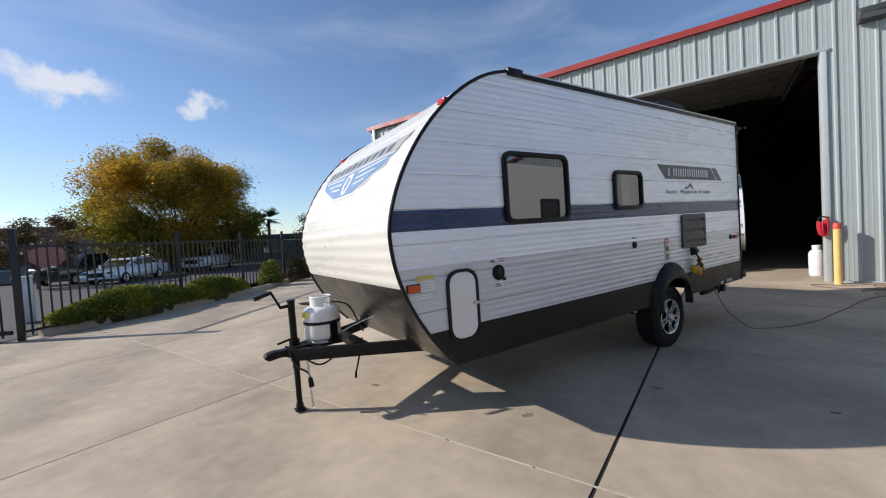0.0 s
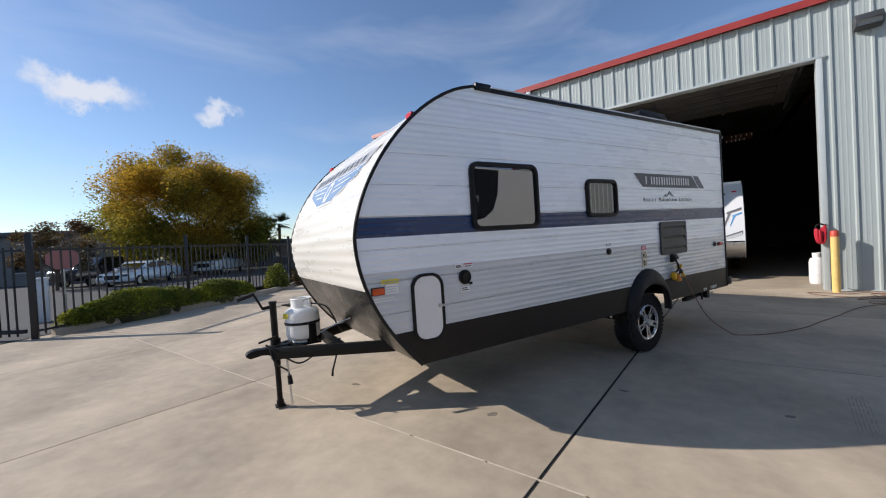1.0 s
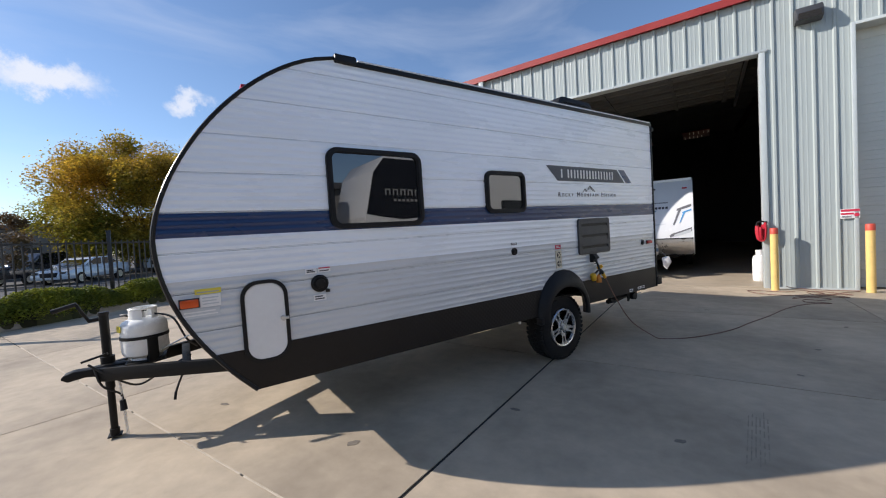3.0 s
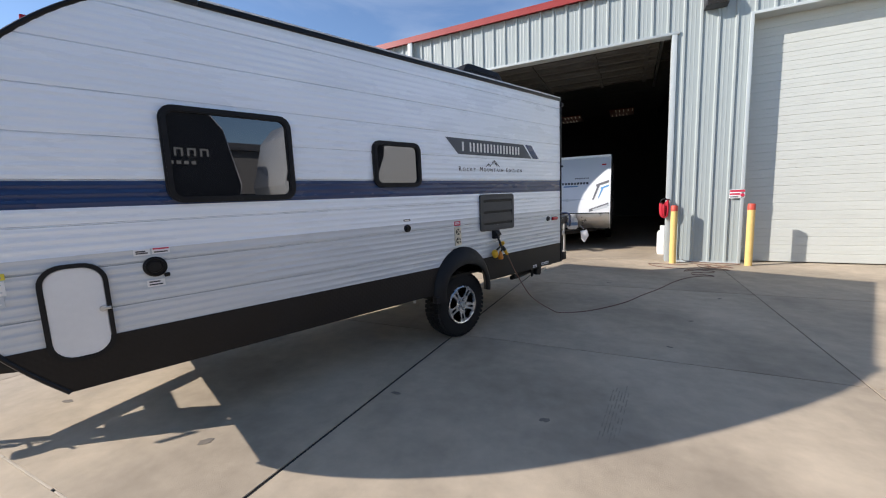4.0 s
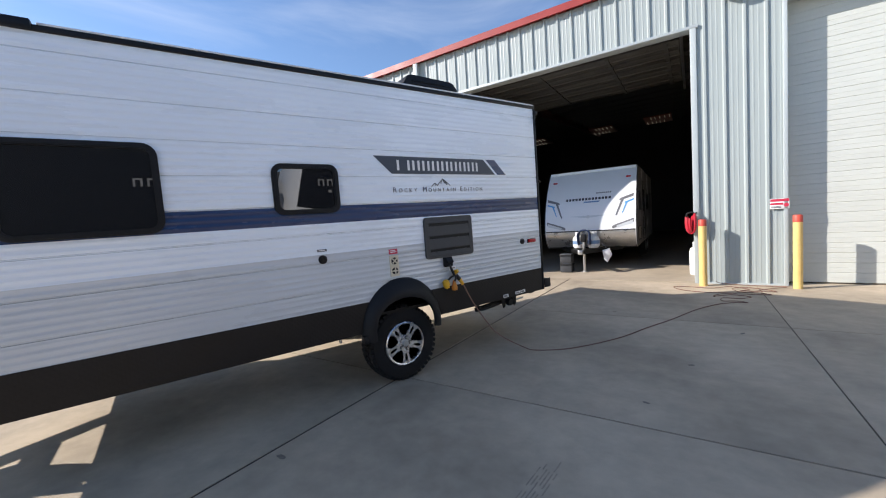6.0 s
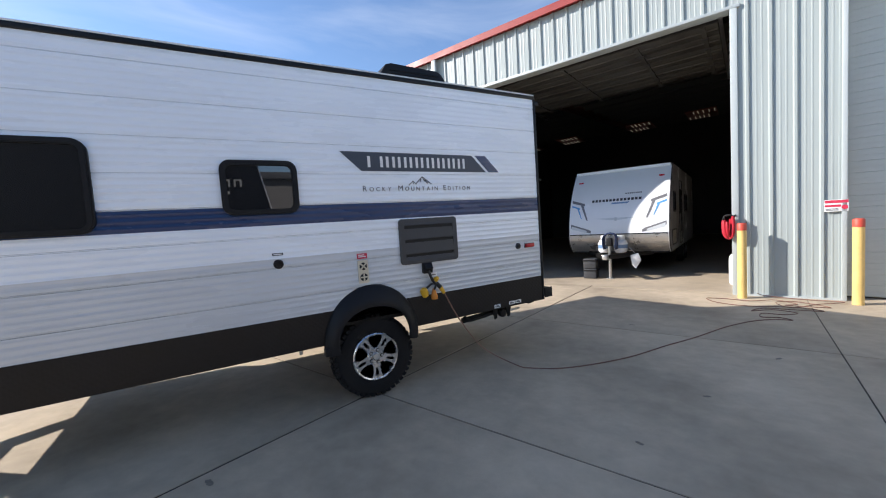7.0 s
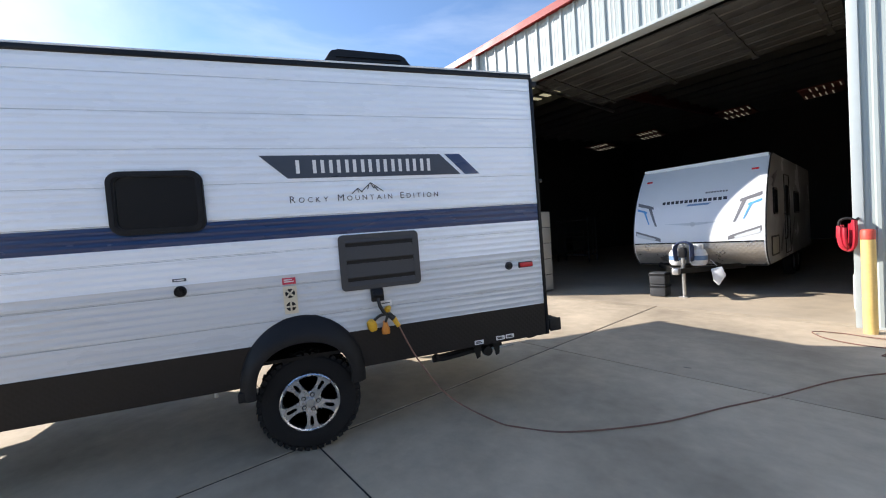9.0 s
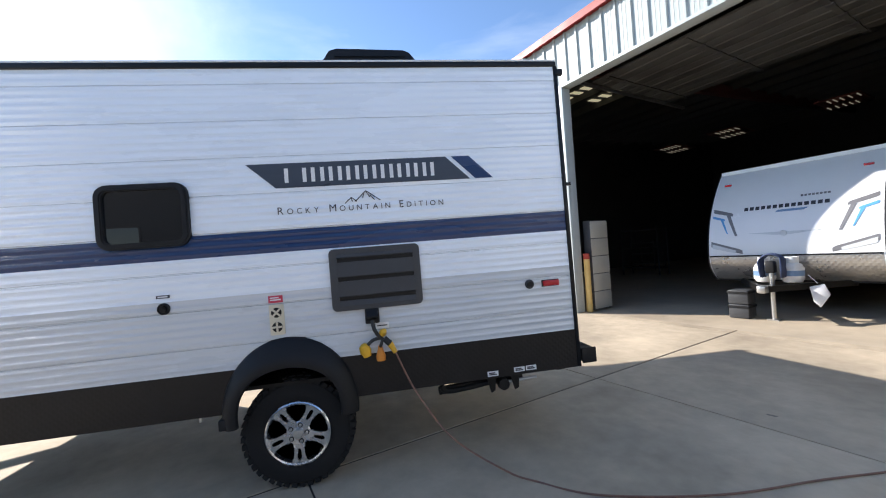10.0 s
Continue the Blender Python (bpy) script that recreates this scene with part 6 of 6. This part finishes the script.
def car(m, paint, label, pickup=False):
    """A parked car: pulled body, glazed cabin, wheels."""
    root = thing("parked_car" if not pickup else "pickup_truck", m, label, "car", "parked cars")
    L = 2.35 if not pickup else 2.85
    hw = 0.9
    if pickup:
        side = [(-L, 0.42), (-L, 0.95), (-L + 0.12, 1.12), (-1.35, 1.18), (2.75, 1.16), (L, 1.1), (L, 0.45)]
        cab = [(-1.45, 1.15), (-0.75, 1.82), (0.85, 1.86), (1.05, 1.15)]
    else:
        side = [(-L, 0.32), (-L - 0.02, 0.58), (-L + 0.15, 0.78), (-1.15, 0.96), (1.35, 1.02), (L - 0.1, 0.98), (L, 0.85), (L - 0.02, 0.35)]
        cab = [(-1.2, 0.95), (-0.35, 1.42), (0.75, 1.45), (1.75, 1.0)]
    body = prism(side, "y", -hw, hw, bevel=0.07)
    part("body", body, paint, root)
    cabin = prism(cab, "y", -hw + 0.14, hw - 0.14, bevel=0.05)
    part("cabin", cabin, paint, root)
    (x0, z0), (x1, z1), (x2, z2), (x3, z3) = cab
    for s in (-1, 1):
        y = s * (hw - 0.135)
        mid = (x1 + x2) / 2
        for pts in ([(x0 + 0.25, z0 + 0.06), (x1 + 0.08, z1 - 0.07), (mid - 0.05, z2 - 0.07), (mid - 0.05, z0 + 0.06)], [(mid + 0.05, z0 + 0.06), (mid + 0.05, z2 - 0.07), (x2 - 0.05, z2 - 0.07), (x3 - 0.28, z3 + 0.06)]):
            part("side_window", prism(pts, "y", y - 0.006, y + 0.006), M_GLASS, root)
        part("mirror", box(x0 + 0.28, x0 + 0.42, s * (hw + 0.02) - 0.07, s * (hw + 0.02) + 0.07, z0 + 0.02, z0 + 0.14, 0.02), paint, root)
        for x in (-L * 0.62, L * 0.58):
            wh = part("wheel", lathe([(0, -0.1), (0.2, -0.1), (0.31, -0.09), (0.33, -0.05), (0.33, 0.05), (0.31, 0.09), (0.2, 0.1), (0, 0.1)], pose(x, s * (hw - 0.08), 0.33, 90, 0, 0), 24), M_RUBBER, root)
            part("rim", lathe([(0, -0.105), (0.2, -0.105), (0.2, 0.105), (0, 0.105)], pose(x, s * (hw - 0.08), 0.33, 90, 0, 0), 18), M_STEEL, wh)
    part("windscreen", prism([(x0 + 0.02, z0 + 0.06), (x1 - 0.03, z1 - 0.04), (x1 - 0.05, z1 - 0.04), (x0 - 0.0, z0 + 0.06)], "y", -hw + 0.24, hw - 0.24), M_GLASS, root)
    part("rear_window", prism([(x3 - 0.04, z3 + 0.05), (x2 + 0.05, z2 - 0.05), (x2 + 0.07, z2 - 0.05), (x3 - 0.01, z3 + 0.05)], "y", -hw + 0.24, hw - 0.24), M_GLASS, root)
    for s in (-1, 1):
        part("headlight", box(-L - 0.01, -L + 0.25, s * 0.68 - 0.14, s * 0.68 + 0.14, 0.62 + 0.2 * pickup, 0.74 + 0.2 * pickup, 0.03), M_GLASS, root)
    part("grille", box(-L - 0.015, -L + 0.05, -0.42, 0.42, 0.45 + 0.2 * pickup, 0.7 + 0.25 * pickup, 0.02), M_BLACK, root)


car(pose(-29.8, -3.2, -0.03, 0, 0, 151), M_CARSILVER, "silver sedan parked beyond the fence")
car(pose(-36.0, 1.25, -0.03, 0, 0, 154), M_CARWHITE, "white pickup truck parked beyond the fence", True)
car(pose(-33.6, -5.8, -0.03, 0, 0, 150), M_CARDARK, "dark sport utility vehicle parked in the shade", True)

stop = thing("road_sign", pose(-13.9, -3.0, 0, 0, 0, 15), "faded red octagonal sign on a post behind the gate", "sign")
part("post", rod((0, 0, 0), (0, 0, 1.9), 0.025), M_STEEL, stop)
part("board", prism([(0.36 * math.cos(radians(22.5 + 45 * k)), 1.62 + 0.30 * math.sin(radians(22.5 + 45 * k))) for k in range(8)], "x", 0.03, 0.036), M_SIGNBACK, stop, "faded red octagon")
ubox = thing("utility_box", pose(-13.6, -3.4, 0, 0, 0, 10), "white utility pedestal beyond the gate", "utility box")
part("cabinet", box(-0.14, 0.14, -0.16, 0.16, 0, 1.1, 0.02), M_WHITE, ubox)
part("cabinet_lid", box(-0.16, 0.16, -0.18, 0.18, 1.1, 1.16, 0.02), M_WHITE, ubox)


def low_building(m, wide, deep, high, mat, label, windows=4):
    root = thing("low_building", m, label, "building", "buildings around")
    part("wall", box(-wide / 2, wide / 2, -deep / 2, deep / 2, -0.2, high), mat, root, smooth=0)
    part("roof", box(-wide / 2 - 0.4, wide / 2 + 0.4, -deep / 2 - 0.4, deep / 2 + 0.4, high, high + 0.35, 0.05), M_ROOFGREY, root)
    for k in range(windows):
        x = -wide / 2 + wide * (k + 0.5) / windows
        for y in (-deep / 2, deep / 2):
            win = part("window", box(x - 0.7, x + 0.7, y - 0.04, y + 0.04, 1.0, 2.3), M_GLASS, root)
            part("window_sill", box(x - 0.8, x + 0.8, y - 0.09, y + 0.09, 0.9, 1.0), M_TRIM, win)
    return root


low_building(pose(-47, -16, 0, 0, 0, 80), 22, 10, 3.7, M_STUCCO, "low grey building across the lot", 6)
low_building(pose(-52, 10, 0, 0, 0, 85), 24, 10, 2.6, M_ROOFGREY, "long low dark building across the lot", 6)
low_building(pose(-10, -36, 0, 0, 0, 5), 30, 12, 4.2, M_STUCCO_TAN, "tan stucco office behind the yard", 8)
low_building(pose(34, 22, 0, 0, 0, 95), 26, 12, 4.5, M_STUCCO, "grey stucco workshop behind the yard", 6)

low_building(pose(21, 5, 0, 0, 0, 92), 16, 10, 4.4, M_STUCCO, "grey stucco office across the yard", 5)


# ---- large trailers across the yard, seen in the window panes ----
def big_trailer(m, s, label, back):
    """Tall trailer with a black-wrapped nose; s turns the nose towards -y (1) or +y (-1); back: where the wrap ends."""
    big = thing("fifth_wheel_trailer", m, label, "travel trailer", "trailers across the yard")
    def q(pts):
        return [(s * y, z) for y, z in pts]
    def span(a, b):
        return (min(s * a, s * b), max(s * a, s * b))
    part("hull", prism(q([(-6.2, 1.5), (-6.35, 2.2), (-6.0, 3.65), (-5.6, 4.15), (5.4, 4.15), (5.6, 4.0), (5.6, 0.75), (-3.4, 0.75), (-3.6, 1.45)]), "x", 0.0, 2.5, bevel=0.04), M_BODY2, big, "white fibreglass hull")
    if back < 0:
        wrap = [(-6.28, 2.3), (-5.98, 3.6), (-5.6, 4.08), (back, 4.08), (back - 0.1, 3.2), (back - 0.35, 2.6), (back - 0.8, 2.3), (back - 1.4, 2.18), (-5.0, 2.12), (-5.7, 2.2)]
    else:
        wrap = [(-6.2, 1.55), (-6.3, 2.2), (-5.98, 3.6), (-5.6, 4.08), (back, 4.08), (back - 0.6, 3.2), (back - 1.2, 2.3), (back - 1.1, 1.55)]
    part("front_wrap", prism(q(wrap), "x", -0.008, -0.002), M_BLACKTRIM, big, "black front wrap", smooth=0)
    for k in range(7):
        for a, b, z0, z1 in ((0.0, 0.045, 2.9, 3.1), (0.145, 0.19, 2.9, 3.1), (0.045, 0.145, 3.06, 3.1)):
            part("mark_bar", box(-0.012, -0.008, *span(-5.6 + 0.28 * k + a, -5.6 + 0.28 * k + b), z0, z1), M_BADGE_GREY, big, smooth=0)
        part("mark_bar", box(-0.012, -0.008, *span(-5.3 + 0.16 * k, -5.2 + 0.16 * k), 2.70, 2.78), M_BADGE_GREY, big, smooth=0)
    for a, b, z0, z1 in ((-0.4, 0.8, 2.0, 2.8), (2.2, 3.4, 2.0, 2.8), (4.2, 4.9, 1.0, 2.9)):
        y0, y1 = span(a, b)
        win = part("window", ring(rounded(y0, y1, z0, z1, 0.1), rounded(y0 + 0.05, y1 - 0.05, z0 + 0.05, z1 - 0.05, 0.07), "x", -0.03, 0.0), M_BLACK, big)
        part("pane", prism(rounded(y0 + 0.05, y1 - 0.05, z0 + 0.05, z1 - 0.05, 0.07), "x", -0.01, 0.0), M_GLASS, win)
    part("lower_band", prism(q([(-2.9, 0.78), (-2.2, 1.65), (5.58, 1.65), (5.58, 0.78)]), "x", -0.006, -0.001), M_DECAL_DARK, big, "charcoal lower band", smooth=0)
    for y in (1.6, 2.5):
        part("wheel", lathe([(0, -0.1), (0.2, -0.1), (0.37, -0.09), (0.39, 0), (0.37, 0.1), (0, 0.1)], pose(0.15, s * y, 0.39, 0, 90, 0), 28), M_RUBBER, big)
    part("landing_leg", box(0.2, 0.3, *span(-4.2, -4.1), 0, 1.5), M_FRAMEIRON, big)
    part("chassis", box(0.3, 2.2, *span(-3.4, 5.5), 0.55, 0.75), M_FRAMEIRON, big)


big_trailer(pose(6.2, 12.5, 0, 0, 0, -2), 1, "tall white trailer with a black nose across the yard", -2.7)
big_trailer(pose(6.4, -1.2, 0, 0, 0, 1), -1, "tall white trailer with a long black wrap beside the office", 1.4)


# ---- concrete slabs ----
pavement = thing("pavement", G, "buff concrete yard cast in large slabs", "pavement", kind="structure")
def slab_box(i, end):
    """A slab with the wide joint on its side towards the trailer's wheel, narrow joints elsewhere."""
    return 0.012 if i == 0 else 0.005, DU - (0.012 if i == -1 else 0.005), 0.0075, end, -0.15, 0.0


slab_mesh = {i: mesh_from("slab", box(*slab_box(i, DW - 0.0075), 0.0015, seg=1), M_CONCRETE, 0) for i in (-1, 0, 1)}
part("joint_bed", box(U0 - 5 * DU, U0 + 7 * DU, W0 - 5 * DW, WALL_W + 0.25, -0.165, -0.007), M_JOINT, pavement, smooth=0)
for i in range(-5, 7):
    for j in range(-5, 4):
        u, w = U0 + i * DU, W0 + j * DW
        corners = [grid(u + a, w + b) for a in (0, DU) for b in (0, DW)]
        depth = [(c - FENCE[0]).dot(fence_out) for c in corners]
        if min(depth) > 0.2:
            continue
        if j == 3 or max(depth) > 0.2:
            bm = box(*slab_box(i, DW - 0.0075 if j < 3 else WALL_W + 0.2 - w))
            if max(depth) > 0.2:
                local = (G @ pose(u, w, 0)).inverted()
                bmesh.ops.bisect_plane(bm, geom=bm.verts[:] + bm.edges[:] + bm.faces[:], plane_co=local @ (FENCE[0] + fence_out * 0.2), plane_no=local.to_3x3() @ fence_out, clear_outer=True)
                bmesh.ops.holes_fill(bm, edges=bm.edges[:])
            ob = part("slab", bm, M_CONCRETE, pavement, smooth=0)
        else:
            ob = new("slab", slab_mesh[i if i in (-1, 0) else 1])
            ob.parent = pavement
        ob.location = (u, w, 0)
rnd = random.Random(8)
u = U0 - 2.3 * DU
while u < U0 + 0.5:
    n = rnd.uniform(0.25, 0.7)
    part("sealant_bead", box(u, u + n, W0 - 0.0065, W0 + 0.004 + rnd.uniform(0, 0.004), -0.03, 0.0015, 0.0015, seg=1), M_SEALANT, pavement, smooth=0)
    u += n + rnd.uniform(0.0, 0.05)
